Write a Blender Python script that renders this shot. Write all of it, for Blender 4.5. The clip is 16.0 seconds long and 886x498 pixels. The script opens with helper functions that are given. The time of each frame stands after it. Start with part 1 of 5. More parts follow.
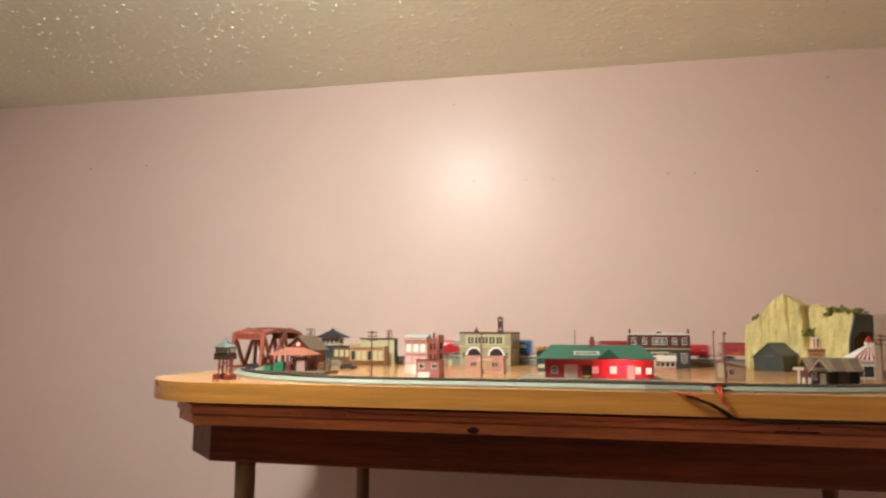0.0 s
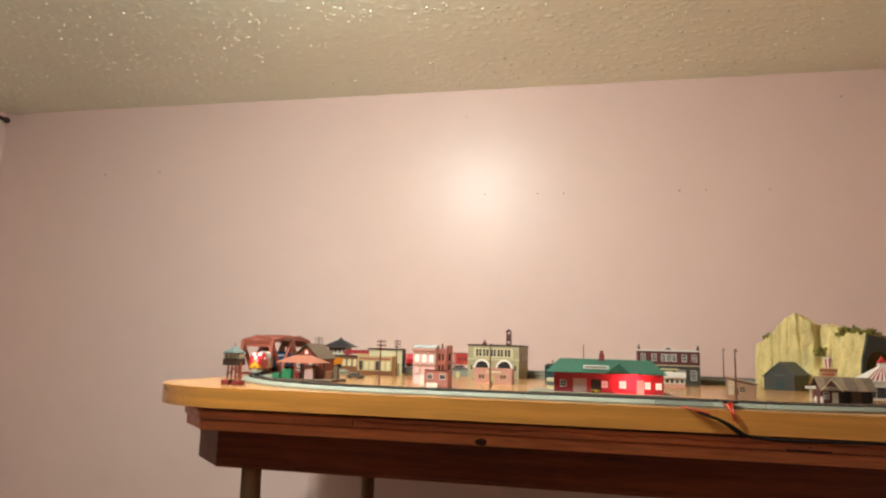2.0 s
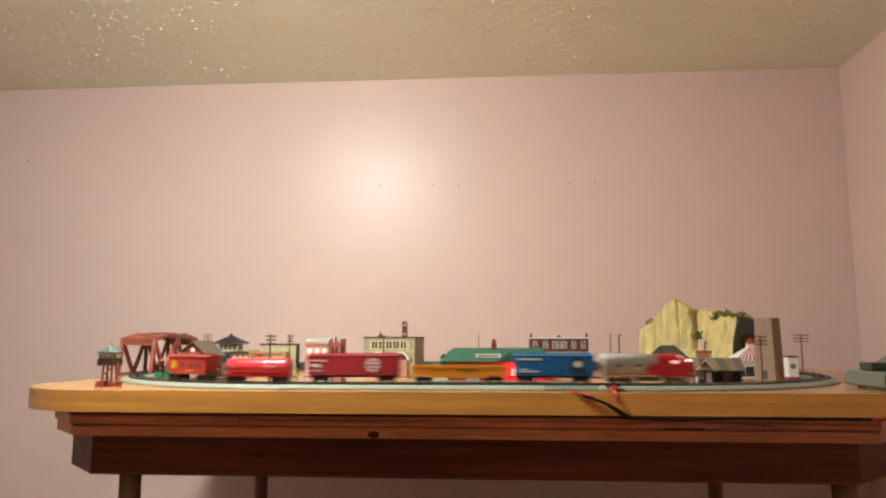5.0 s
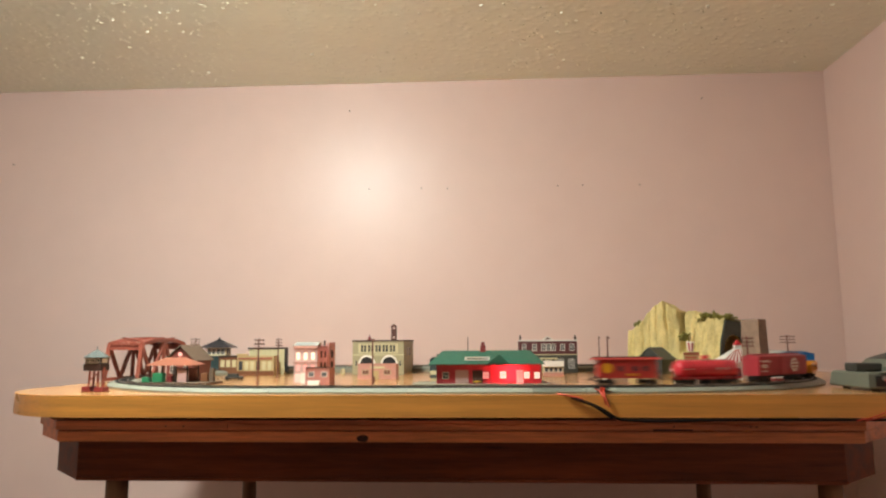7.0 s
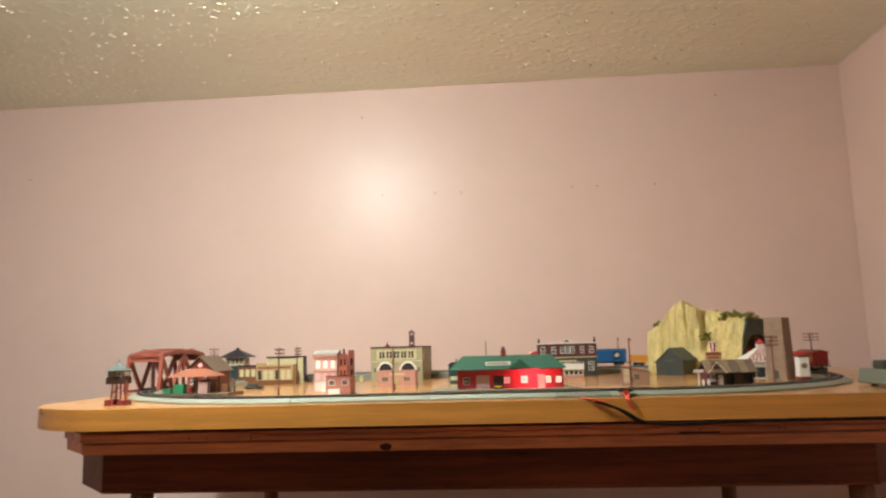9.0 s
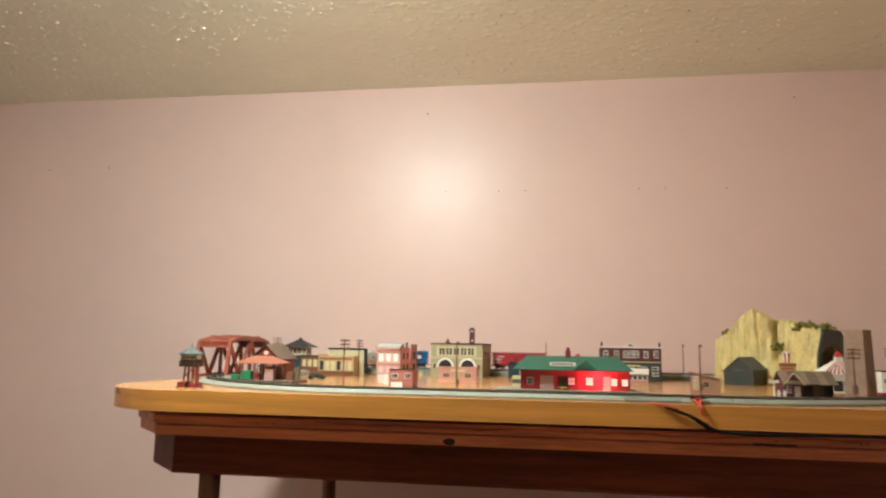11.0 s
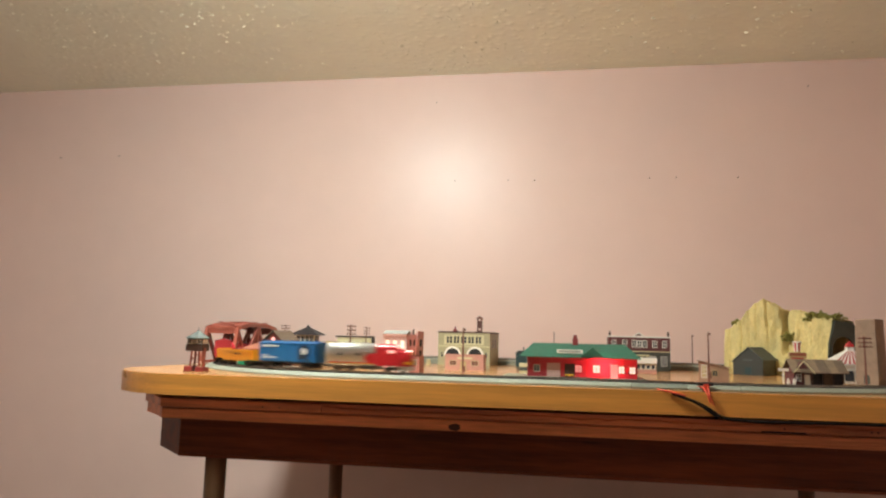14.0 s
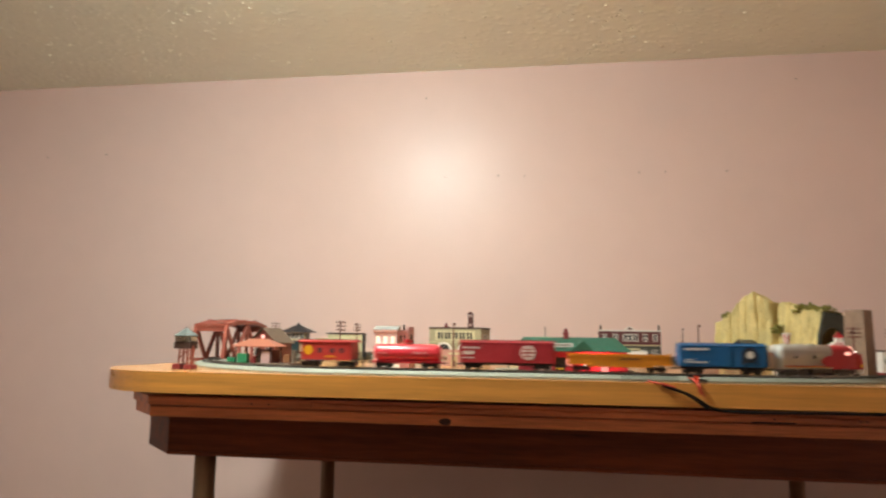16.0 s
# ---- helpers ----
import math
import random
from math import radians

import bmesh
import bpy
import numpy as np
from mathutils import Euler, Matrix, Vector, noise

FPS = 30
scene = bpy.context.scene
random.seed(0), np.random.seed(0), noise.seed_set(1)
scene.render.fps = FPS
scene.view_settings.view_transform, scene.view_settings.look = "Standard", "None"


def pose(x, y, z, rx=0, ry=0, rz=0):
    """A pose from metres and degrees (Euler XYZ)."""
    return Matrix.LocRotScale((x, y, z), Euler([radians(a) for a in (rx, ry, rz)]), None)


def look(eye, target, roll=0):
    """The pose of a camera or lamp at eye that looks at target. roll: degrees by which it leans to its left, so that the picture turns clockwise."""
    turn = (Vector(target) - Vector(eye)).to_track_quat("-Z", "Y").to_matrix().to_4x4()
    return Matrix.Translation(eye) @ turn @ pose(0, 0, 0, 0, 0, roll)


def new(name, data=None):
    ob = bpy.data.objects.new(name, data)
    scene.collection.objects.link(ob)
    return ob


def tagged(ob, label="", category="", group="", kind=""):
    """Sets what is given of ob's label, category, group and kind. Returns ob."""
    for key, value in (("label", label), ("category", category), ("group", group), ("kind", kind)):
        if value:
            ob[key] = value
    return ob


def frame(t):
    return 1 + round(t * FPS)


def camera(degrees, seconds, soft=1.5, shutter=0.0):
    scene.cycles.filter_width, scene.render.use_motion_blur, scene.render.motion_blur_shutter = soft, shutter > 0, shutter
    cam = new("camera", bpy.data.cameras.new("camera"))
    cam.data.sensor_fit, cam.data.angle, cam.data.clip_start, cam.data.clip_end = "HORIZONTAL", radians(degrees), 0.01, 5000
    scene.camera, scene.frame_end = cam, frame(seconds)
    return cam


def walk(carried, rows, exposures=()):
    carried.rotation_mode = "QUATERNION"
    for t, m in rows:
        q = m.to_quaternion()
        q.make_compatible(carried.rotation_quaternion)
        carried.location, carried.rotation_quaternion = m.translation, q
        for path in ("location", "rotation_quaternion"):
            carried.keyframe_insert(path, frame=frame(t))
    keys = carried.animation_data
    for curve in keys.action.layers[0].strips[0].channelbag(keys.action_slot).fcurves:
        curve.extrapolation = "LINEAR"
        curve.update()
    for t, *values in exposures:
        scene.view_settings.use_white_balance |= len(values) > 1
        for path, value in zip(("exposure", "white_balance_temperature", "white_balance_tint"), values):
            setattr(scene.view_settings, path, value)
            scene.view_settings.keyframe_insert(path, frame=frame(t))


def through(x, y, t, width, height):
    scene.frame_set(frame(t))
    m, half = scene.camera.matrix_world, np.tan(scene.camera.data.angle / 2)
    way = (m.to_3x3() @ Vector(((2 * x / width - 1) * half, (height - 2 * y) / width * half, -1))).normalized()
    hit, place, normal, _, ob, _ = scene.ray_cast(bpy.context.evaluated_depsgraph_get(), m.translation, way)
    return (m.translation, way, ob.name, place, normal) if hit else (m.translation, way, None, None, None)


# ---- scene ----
# ---- camera and its path ----
cam = camera(65.2, 16.0, soft=2.2, shutter=1.0)
PATH = [
    (0, (0.004, 0.015, 1.362), (-0.409, 1.957, 1.601), 0.4),
    (0.5, (0.001, 0.016, 1.358), (-0.385, 1.96, 1.621), 1.2),
    (1, (0.0, 0.016, 1.357), (-0.412, 1.954, 1.636), 1.5),
    (1.5, (-0.002, 0.013, 1.356), (-0.436, 1.945, 1.635), 1.6),
    (2, (-0.002, 0.014, 1.355), (-0.437, 1.946, 1.633), 1.7),
    (2.5, (-0.001, 0.013, 1.357), (-0.444, 1.943, 1.639), 1.4),
    (3, (-0.003, 0.017, 1.357), (-0.436, 1.951, 1.627), 1.4),
    (3.5, (-0.002, 0.023, 1.353), (-0.388, 1.969, 1.604), 1.5),
    (4, (0.003, 0.026, 1.353), (-0.3, 1.989, 1.595), 1.2),
    (4.5, (0.011, 0.03, 1.352), (-0.168, 2.005, 1.608), 0.3),
    (7, (0.013, 0.029, 1.352), (-0.108, 2.007, 1.624), -0.2),
    (7.5, (0.007, 0.025, 1.357), (-0.107, 2.004, 1.622), -0.6),
    (8, (0.008, 0.023, 1.358), (-0.111, 2.002, 1.627), -1.2),
    (8.5, (0.004, 0.03, 1.356), (-0.081, 2.008, 1.634), -1.3),
    (9, (0.001, 0.033, 1.357), (-0.154, 2.007, 1.639), -1.45),
    (9.5, (-0.005, 0.03, 1.354), (-0.198, 1.999, 1.647), -0.4),
    (10, (-0.013, 0.032, 1.355), (-0.24, 1.998, 1.64), 0.0),
    (12.5, (-0.032, 0.039, 1.341), (-0.437, 1.978, 1.618), 2.0),
    (13, (-0.031, 0.04, 1.339), (-0.435, 1.98, 1.606), 1.5),
    (13.5, (-0.022, 0.044, 1.339), (-0.384, 1.994, 1.598), 1.4),
    (14, (-0.02, 0.046, 1.339), (-0.36, 2.0, 1.599), 1.5),
    (14.5, (-0.02, 0.045, 1.341), (-0.366, 1.998, 1.595), 1.4),
    (15, (-0.017, 0.045, 1.337), (-0.373, 1.996, 1.595), 1.2),
    (15.5, (-0.024, 0.066, 1.335), (-0.392, 2.014, 1.596), 1.2),
    (16, (-0.016, 0.053, 1.333), (-0.333, 2.011, 1.588), 0.9),
]
walk(cam, [(t, look(e, g, r)) for t, e, g, r in PATH], exposures=[(0, 0.0), (16, 0.0)])

# ---- plan: room, table and track ----
ZB = 1.2715                       # top of the layout board
CEIL = 2.306
WALL_N, WALL_E, WALL_W, WALL_S = 2.455, 1.215, -2.525, -2.4
BX0, BX1, BY0, BY1, BT = -0.895, 0.964, 1.198, 2.41, 0.037
CXL, CXR, YF, RAD = -0.364, 0.26, 1.255, 0.457
LEN = CXR - CXL
ARC = math.pi * RAD
LOOP = 2 * LEN + 2 * ARC
YC = YF + RAD
LAMP = (-0.63, 1.035)

# ---- world: a dark night outside, the ceiling lamp is a glowing dome further down ----
world = bpy.data.worlds.new("world")
scene.world = world
world.use_nodes = True
world.node_tree.nodes["Background"].inputs[0].default_value = (0.02, 0.018, 0.016, 1)
world.node_tree.nodes["Background"].inputs[1].default_value = 0.3


# ---- materials ----
def lin(r, g, b):
    return tuple((v / 255 / 12.92 if v / 255 <= 0.04045 else ((v / 255 + 0.055) / 1.055) ** 2.4) for v in (r, g, b)) + (1,)


def material(name, rgb, rough=0.5, metal=0.0, scale=40.0, vary=0.12, bump=0.0, bump_scale=200.0, stretch=(1, 1, 1), glow=0.0, glow_rgb=None, through=0.0, alpha_glass=False, coat=0.0, random_tint=0.0, spec=0.5):
    m = bpy.data.materials.new(name)
    m.use_nodes = True
    nt = m.node_tree
    n, l = nt.nodes, nt.links
    b = n["Principled BSDF"]
    base = lin(*rgb)
    b.inputs["Roughness"].default_value = rough
    b.inputs["Metallic"].default_value = metal
    b.inputs["Specular IOR Level"].default_value = spec
    b.inputs["Coat Weight"].default_value = coat
    tc = n.new("ShaderNodeTexCoord")
    mp = n.new("ShaderNodeMapping")
    mp.inputs["Scale"].default_value = stretch
    l.new(tc.outputs["Object"], mp.inputs[0])
    n1 = n.new("ShaderNodeTexNoise")
    n1.inputs["Scale"].default_value = scale
    n1.inputs["Detail"].default_value = 6
    l.new(mp.outputs[0], n1.inputs["Vector"])
    n2 = n.new("ShaderNodeTexNoise")
    n2.inputs["Scale"].default_value = scale * 7.3
    n2.inputs["Detail"].default_value = 3
    l.new(mp.outputs[0], n2.inputs["Vector"])
    add = n.new("ShaderNodeMath")
    add.operation = "MULTIPLY_ADD"
    l.new(n2.outputs[0], add.inputs[0])
    add.inputs[1].default_value = 0.45
    l.new(n1.outputs[0], add.inputs[2])
    ramp = n.new("ShaderNodeValToRGB")
    ramp.color_ramp.elements[0].position = 0.45
    ramp.color_ramp.elements[1].position = 1.0
    ramp.color_ramp.elements[0].color = tuple(max(0, c * (1 - vary)) for c in base[:3]) + (1,)
    ramp.color_ramp.elements[1].color = tuple(min(1, c * (1 + vary)) for c in base[:3]) + (1,)
    l.new(add.outputs[0], ramp.inputs[0])
    colour = ramp.outputs[0]
    if random_tint:
        oi = n.new("ShaderNodeObjectInfo")
        hs = n.new("ShaderNodeHueSaturation")
        mr = n.new("ShaderNodeMapRange")
        mr.inputs[3].default_value, mr.inputs[4].default_value = 1 - random_tint, 1 + random_tint
        l.new(oi.outputs["Random"], mr.inputs[0])
        l.new(mr.outputs[0], hs.inputs["Value"])
        l.new(colour, hs.inputs["Color"])
        colour = hs.outputs[0]
    l.new(colour, b.inputs["Base Color"])
    rr = n.new("ShaderNodeMapRange")
    rr.inputs[3].default_value, rr.inputs[4].default_value = max(0.02, rough - 0.08), min(1, rough + 0.08)
    l.new(n1.outputs[0], rr.inputs[0])
    l.new(rr.outputs[0], b.inputs["Roughness"])
    if bump:
        n3 = n.new("ShaderNodeTexNoise")
        n3.inputs["Scale"].default_value = bump_scale
        n3.inputs["Detail"].default_value = 4
        l.new(mp.outputs[0], n3.inputs["Vector"])
        bp = n.new("ShaderNodeBump")
        bp.inputs["Strength"].default_value = bump
        bp.inputs["Distance"].default_value = 0.002
        l.new(n3.outputs[0], bp.inputs["Height"])
        l.new(bp.outputs[0], b.inputs["Normal"])
    if glow:
        b.inputs["Emission Color"].default_value = lin(*(glow_rgb or rgb))
        b.inputs["Emission Strength"].default_value = glow
    if through:
        tr = n.new("ShaderNodeBsdfTranslucent")
        l.new(colour, tr.inputs[0])
        mx = n.new("ShaderNodeMixShader")
        mx.inputs[0].default_value = through
        l.new(b.outputs[0], mx.inputs[1])
        l.new(tr.outputs[0], mx.inputs[2])
        l.new(mx.outputs[0], n["Material Output"].inputs[0])
    return m


M = {}
M["wall"] = material("wall_paint", (228, 199, 188), 0.38, scale=1.6, vary=0.03, bump=0.10, bump_scale=160, spec=0.42)
M["ceiling"] = material("ceiling_texture", (236, 240, 216), 0.4, scale=3, vary=0.05, spec=1.0, coat=0.4)
M["ceiling"].node_tree.nodes["Principled BSDF"].inputs["Coat Roughness"].default_value = 0.24
M["floor"] = material("carpet", (86, 65, 49), 0.95, scale=8, vary=0.2, bump=0.5, bump_scale=500)
M["board"] = material("board_wood", (218, 150, 70), 0.3, scale=5, vary=0.24, bump=0.04, bump_scale=90, stretch=(0.5, 6, 14))
M["boardtop"] = material("board_top", (186, 134, 82), 0.2, scale=5, vary=0.14, stretch=(0.6, 9, 9))
M["tabletop"] = material("table_wood", (222, 128, 82), 0.38, scale=6, vary=0.55, bump=0.3, bump_scale=70, stretch=(0.5, 8, 10), spec=0.4)
M["apronlight"] = material("bead_wood", (122, 60, 34), 0.5, scale=6, vary=0.4, stretch=(0.5, 8, 9), spec=0.25)
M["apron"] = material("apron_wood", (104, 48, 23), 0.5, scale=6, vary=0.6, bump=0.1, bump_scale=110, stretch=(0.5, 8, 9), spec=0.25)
M["leg"] = material("leg_wood", (128, 90, 62), 0.5, scale=9, vary=0.25, bump=0.1, stretch=(6, 6, 0.6))
M["knot"] = material("knot_wood", (70, 36, 24), 0.6, scale=90, vary=0.4)
M["dark"] = material("dark_gap", (20, 16, 14), 0.7)
M["roadbed"] = material("roadbed_plastic", (130, 131, 117), 0.55, scale=30, vary=0.08, random_tint=0.06)
M["roadbed2"] = material("roadbed_grey_plastic", (106, 108, 96), 0.55, scale=30, vary=0.08)
M["tie"] = material("tie_black", (34, 32, 30), 0.6, scale=60)
M["rail"] = material("rail_metal", (150, 146, 138), 0.3, metal=0.9)
M["lampglow"] = material("lamp_glass", (255, 240, 214), 0.4, glow=213.0, glow_rgb=(247, 255, 249))
M["chrome"] = material("brushed_metal", (190, 185, 175), 0.3, metal=1.0)
M["black"] = material("black_plastic", (26, 25, 26), 0.5, scale=90)
M["white"] = material("white_plastic", (228, 222, 212), 0.45, scale=80, vary=0.06)
M["window"] = material("window_clear", (60, 62, 66), 0.12, scale=70, vary=0.3)


# ---- mesh helpers ----
def part(name, bm, mat, parent=None, label="", smooth=False):
    me = bpy.data.meshes.new(name)
    bmesh.ops.recalc_face_normals(bm, faces=bm.faces)
    bm.to_mesh(me)
    bm.free()
    me.materials.append(mat if not isinstance(mat, str) else M[mat])
    if smooth:
        for p in me.polygons:
            p.use_smooth = True
    ob = new(name, me)
    if parent:
        ob.parent = parent
    if label:
        tagged(ob, label)
    return ob


def thing(name, m, label, category, group="", kind=""):
    e = new(name)
    e.matrix_basis = m
    e.empty_display_size = 0.05
    return tagged(e, label, category, group, kind)


def box(bm, x0, x1, y0, y1, z0, z1, bevel=0.0, taper=0.0):
    vs = bmesh.ops.create_cube(bm, size=1.0)["verts"]
    for v in vs:
        k = 1 - taper if v.co.z > 0 else 1
        v.co = Vector(((x0 + x1) / 2 + v.co.x * (x1 - x0) * k, (y0 + y1) / 2 + v.co.y * (y1 - y0) * k, z0 if v.co.z < 0 else z1))
    if bevel:
        es = list({e for v in vs for e in v.link_edges})
        bmesh.ops.bevel(bm, geom=es, offset=bevel, segments=2, affect="EDGES", profile=0.5)
    return bm


def cube(x0, x1, y0, y1, z0, z1, bevel=0.0, taper=0.0):
    return box(bmesh.new(), x0, x1, y0, y1, z0, z1, bevel, taper)


def rod(bm, a, b, r, seg=8, r2=None):
    a, b = Vector(a), Vector(b)
    d = b - a
    m = Matrix.Translation((a + b) / 2) @ d.to_track_quat("Z", "Y").to_matrix().to_4x4()
    bmesh.ops.create_cone(bm, cap_ends=True, segments=seg, radius1=r, radius2=r if r2 is None else r2, depth=d.length, matrix=m)
    return bm


def beam(bm, a, b, w, h):
    """A square bar from a to b."""
    a, b = Vector(a), Vector(b)
    d = b - a
    m = Matrix.Translation((a + b) / 2) @ d.to_track_quat("Z", "Y").to_matrix().to_4x4() @ Matrix.Diagonal((w, h, d.length, 1))
    bmesh.ops.create_cube(bm, size=1.0, matrix=m)
    return bm


def prism(bm, pts, axis, a, b):
    """An extruded outline: pts are 2D, axis x or y or z is the way it is drawn out, from a to b."""
    def at(p, q):
        return {"x": (q, p[0], p[1]), "y": (p[0], q, p[1]), "z": (p[0], p[1], q)}[axis]
    lo = [bm.verts.new(at(p, a)) for p in pts]
    hi = [bm.verts.new(at(p, b)) for p in pts]
    bm.faces.new(lo)
    bm.faces.new(hi)
    k = len(pts)
    for i in range(k):
        bm.faces.new((lo[i], lo[(i + 1) % k], hi[(i + 1) % k], hi[i]))
    return bm


def loft(bm, rings, cap=True):
    rows = [[bm.verts.new(p) for p in r] for r in rings]
    k = len(rows[0])
    for a, b in zip(rows, rows[1:]):
        for i in range(k):
            bm.faces.new((a[i], a[(i + 1) % k], b[(i + 1) % k], b[i]))
    if cap:
        bm.faces.new(rows[0])
        bm.faces.new(rows[-1])
    return bm


# ---- the oval: distance along it to place and heading ----
def on_track(s):
    s %= LOOP
    if s < LEN:
        return CXL + s, YF, 0.0
    s -= LEN
    if s < ARC:
        a = s / RAD
        return CXR + RAD * math.sin(a), YC - RAD * math.cos(a), a
    s -= ARC
    if s < LEN:
        return CXR - s, YF + 2 * RAD, math.pi
    s -= LEN
    a = s / RAD
    return CXL - RAD * math.sin(a), YC + RAD * math.cos(a), math.pi + a


def rise(y):
    """The track climbs a little towards the wall."""
    u = min(1.0, max(0.0, (y - YC) / RAD))
    return 0.009 * u * u * (3 - 2 * u)


def ribbon(name, profile, s0, s1, step, z, mat, parent, label=""):
    """A profile (offset to the outside, height) drawn along the oval."""
    k = max(2, int((s1 - s0) / step) + 1)
    rings = []
    for i in range(k):
        x, y, h = on_track(s0 + (s1 - s0) * i / (k - 1))
        nx, ny = math.sin(h), -math.cos(h)
        rings.append([(x + nx * o, y + ny * o, z + u + (rise(y) if z + u > ZB + 0.002 else 0.0)) for o, u in profile])
    return part(name, loft(bmesh.new(), rings), mat, parent, label)


# ---- the room ----
def setting(name, bm, mat, label, category):
    return tagged(part(name, bm, mat), label, category, kind="structure")


setting("floor", cube(WALL_W - 0.1, WALL_E + 0.1, WALL_S - 0.1, WALL_N + 0.1, -0.08, 0), "floor", "brown carpeted bedroom floor", "floor")
setting("wall_north", cube(WALL_W - 0.1, WALL_E + 0.1, WALL_N, WALL_N + 0.1, 0, CEIL + 0.02), "wall", "pinkish cream satin painted wall with nail holes", "wall")
setting("wall_east", cube(WALL_E, WALL_E + 0.1, WALL_S, WALL_N - 0.002, 0, CEIL + 0.02), "wall", "pinkish cream satin painted side wall", "wall")
setting("wall_west", cube(WALL_W - 0.1, WALL_W, WALL_S, WALL_N - 0.002, 0, CEIL + 0.02), "wall", "pinkish cream satin painted side wall", "wall")
setting("wall_south", cube(WALL_W - 0.1, WALL_E + 0.1, WALL_S - 0.1, WALL_S - 0.002, 0, CEIL + 0.02), "wall", "pinkish cream painted wall behind the viewer", "wall")


def ceiling():
    """Knock-down plaster: a sheet with many low raised dabs over the part near the layout."""
    rng = np.random.default_rng(4)
    x0, x1, y0, y1, st = WALL_W, WALL_E, 1.3, WALL_N, 0.005
    nx, ny = int((x1 - x0) / st) + 1, int((y1 - y0) / st) + 1
    hgt = np.zeros((nx, ny))
    for _ in range(15000):
        cx, cy, r, a = rng.uniform(0, nx), rng.uniform(0, ny), rng.uniform(0.7, 1.4), 0.0003 + 0.0030 * rng.uniform(0, 1) ** 3
        long = rng.uniform(1.0, 2.0)
        i0, i1, j0, j1 = int(max(0, cx - 5)), int(min(nx, cx + 6)), int(max(0, cy - 5)), int(min(ny, cy + 6))
        ii, jj = np.meshgrid(np.arange(i0, i1), np.arange(j0, j1), indexing="ij")
        hgt[i0:i1, j0:j1] = np.maximum(hgt[i0:i1, j0:j1], a * np.exp(-((ii - cx) ** 2 / long + (jj - cy) ** 2) / (r * r)))
    gx, gy = np.meshgrid(np.linspace(x0, x1, nx), np.linspace(y0, y1, ny), indexing="ij")
    co = np.stack([gx, gy, CEIL - hgt], -1).reshape(-1, 3)
    idx = np.arange(nx * ny).reshape(nx, ny)
    quads = np.stack([idx[:-1, :-1], idx[:-1, 1:], idx[1:, 1:], idx[1:, :-1]], -1).reshape(-1, 4)
    # steep lumps of plaster standing out of the sheet, in loose drifts
    rings, seg, lumps, lump_faces = (1.0, 0.85, 0.5), 8, [], []
    while len(lump_faces) < 5200 * (2 * seg + 1):
        px, py = rng.uniform(x0 + 0.02, x1 - 0.02), rng.uniform(y0 + 0.02, y1 - 0.02)
        if noise.noise(Vector((px * 5, py * 5, 0.3))) + rng.uniform(-0.5, 0.5) < -0.05:
            continue
        rad = 0.0010 + 0.0026 * rng.uniform(0, 1) ** 3
        tall, wide, turn = rad * rng.uniform(0.5, 1.1), rng.uniform(1.0, 2.8), rng.uniform(-0.9, 0.9)
        first = nx * ny + len(lumps)
        for k, u in enumerate(rings):
            for q in range(seg):
                a = 2 * math.pi * q / seg
                dx, dy = rad * wide * u * math.cos(a), rad * u * math.sin(a)
                lumps.append((px + dx * math.cos(turn) - dy * math.sin(turn), py + dx * math.sin(turn) + dy * math.cos(turn), CEIL + 0.0005 - tall * (0.0, 0.62, 1.0)[k]))
        for k in range(2):
            for q in range(seg):
                a, b = first + k * seg + q, first + k * seg + (q + 1) % seg
                lump_faces.append([a, a + seg, b + seg, b])
        lump_faces.append([first + 2 * seg + q for q in range(seg)])
    co = np.concatenate([co, np.array(lumps)])
    me = bpy.data.meshes.new("ceiling")
    base = len(co)
    top = [(WALL_W - .1, WALL_S - .1, CEIL), (WALL_E + .1, WALL_S - .1, CEIL), (WALL_E + .1, y0, CEIL), (WALL_W - .1, y0, CEIL),
           (WALL_W - .1, WALL_S - .1, CEIL + .1), (WALL_E + .1, WALL_S - .1, CEIL + .1), (WALL_E + .1, WALL_N + .1, CEIL + .1), (WALL_W - .1, WALL_N + .1, CEIL + .1)]
    faces = quads.tolist() + lump_faces + [[base, base + 3, base + 2, base + 1], [base + 4, base + 5, base + 6, base + 7]]
    me.from_pydata(co.tolist() + top, [], faces)
    me.materials.append(M["ceiling"])
    for p in me.polygons:
        p.use_smooth = True
    tagged(new("ceiling", me), "textured plaster ceiling with small raised dabs", "ceiling", kind="structure")


ceiling()


def ceiling_lamp():
    e = thing("ceiling_lamp", pose(LAMP[0], LAMP[1], CEIL - 0.004), "lit round ceiling lamp with a white glass dome", "ceiling lamp")
    bm = rod(bmesh.new(), (0, 0, 0), (0, 0, -0.025), 0.13, 40, 0.125)
    part("base_plate", bm, "chrome", e, "brushed metal plate")
    bm = bmesh.new()
    rings = [[(r * math.cos(a * math.pi / 16), r * math.sin(a * math.pi / 16), z) for a in range(32)] for r, z in ((0.112, -0.024), (0.118, -0.05), (0.108, -0.078), (0.085, -0.098), (0.055, -0.109), (0.025, -0.114), (0.005, -0.115))]
    part("shade", loft(bm, rings), "lampglow", e, "glowing glass dome", True)


ceiling_lamp()


# ---- the table and the board on it ----
def clipped(x0, x1, y0, y1, c):
    return [(x0 + c, y0), (x1 - c, y0), (x1, y0 + c), (x1, y1 - c), (x1 - c, y1), (x0 + c, y1), (x0, y1 - c), (x0, y0 + c)]


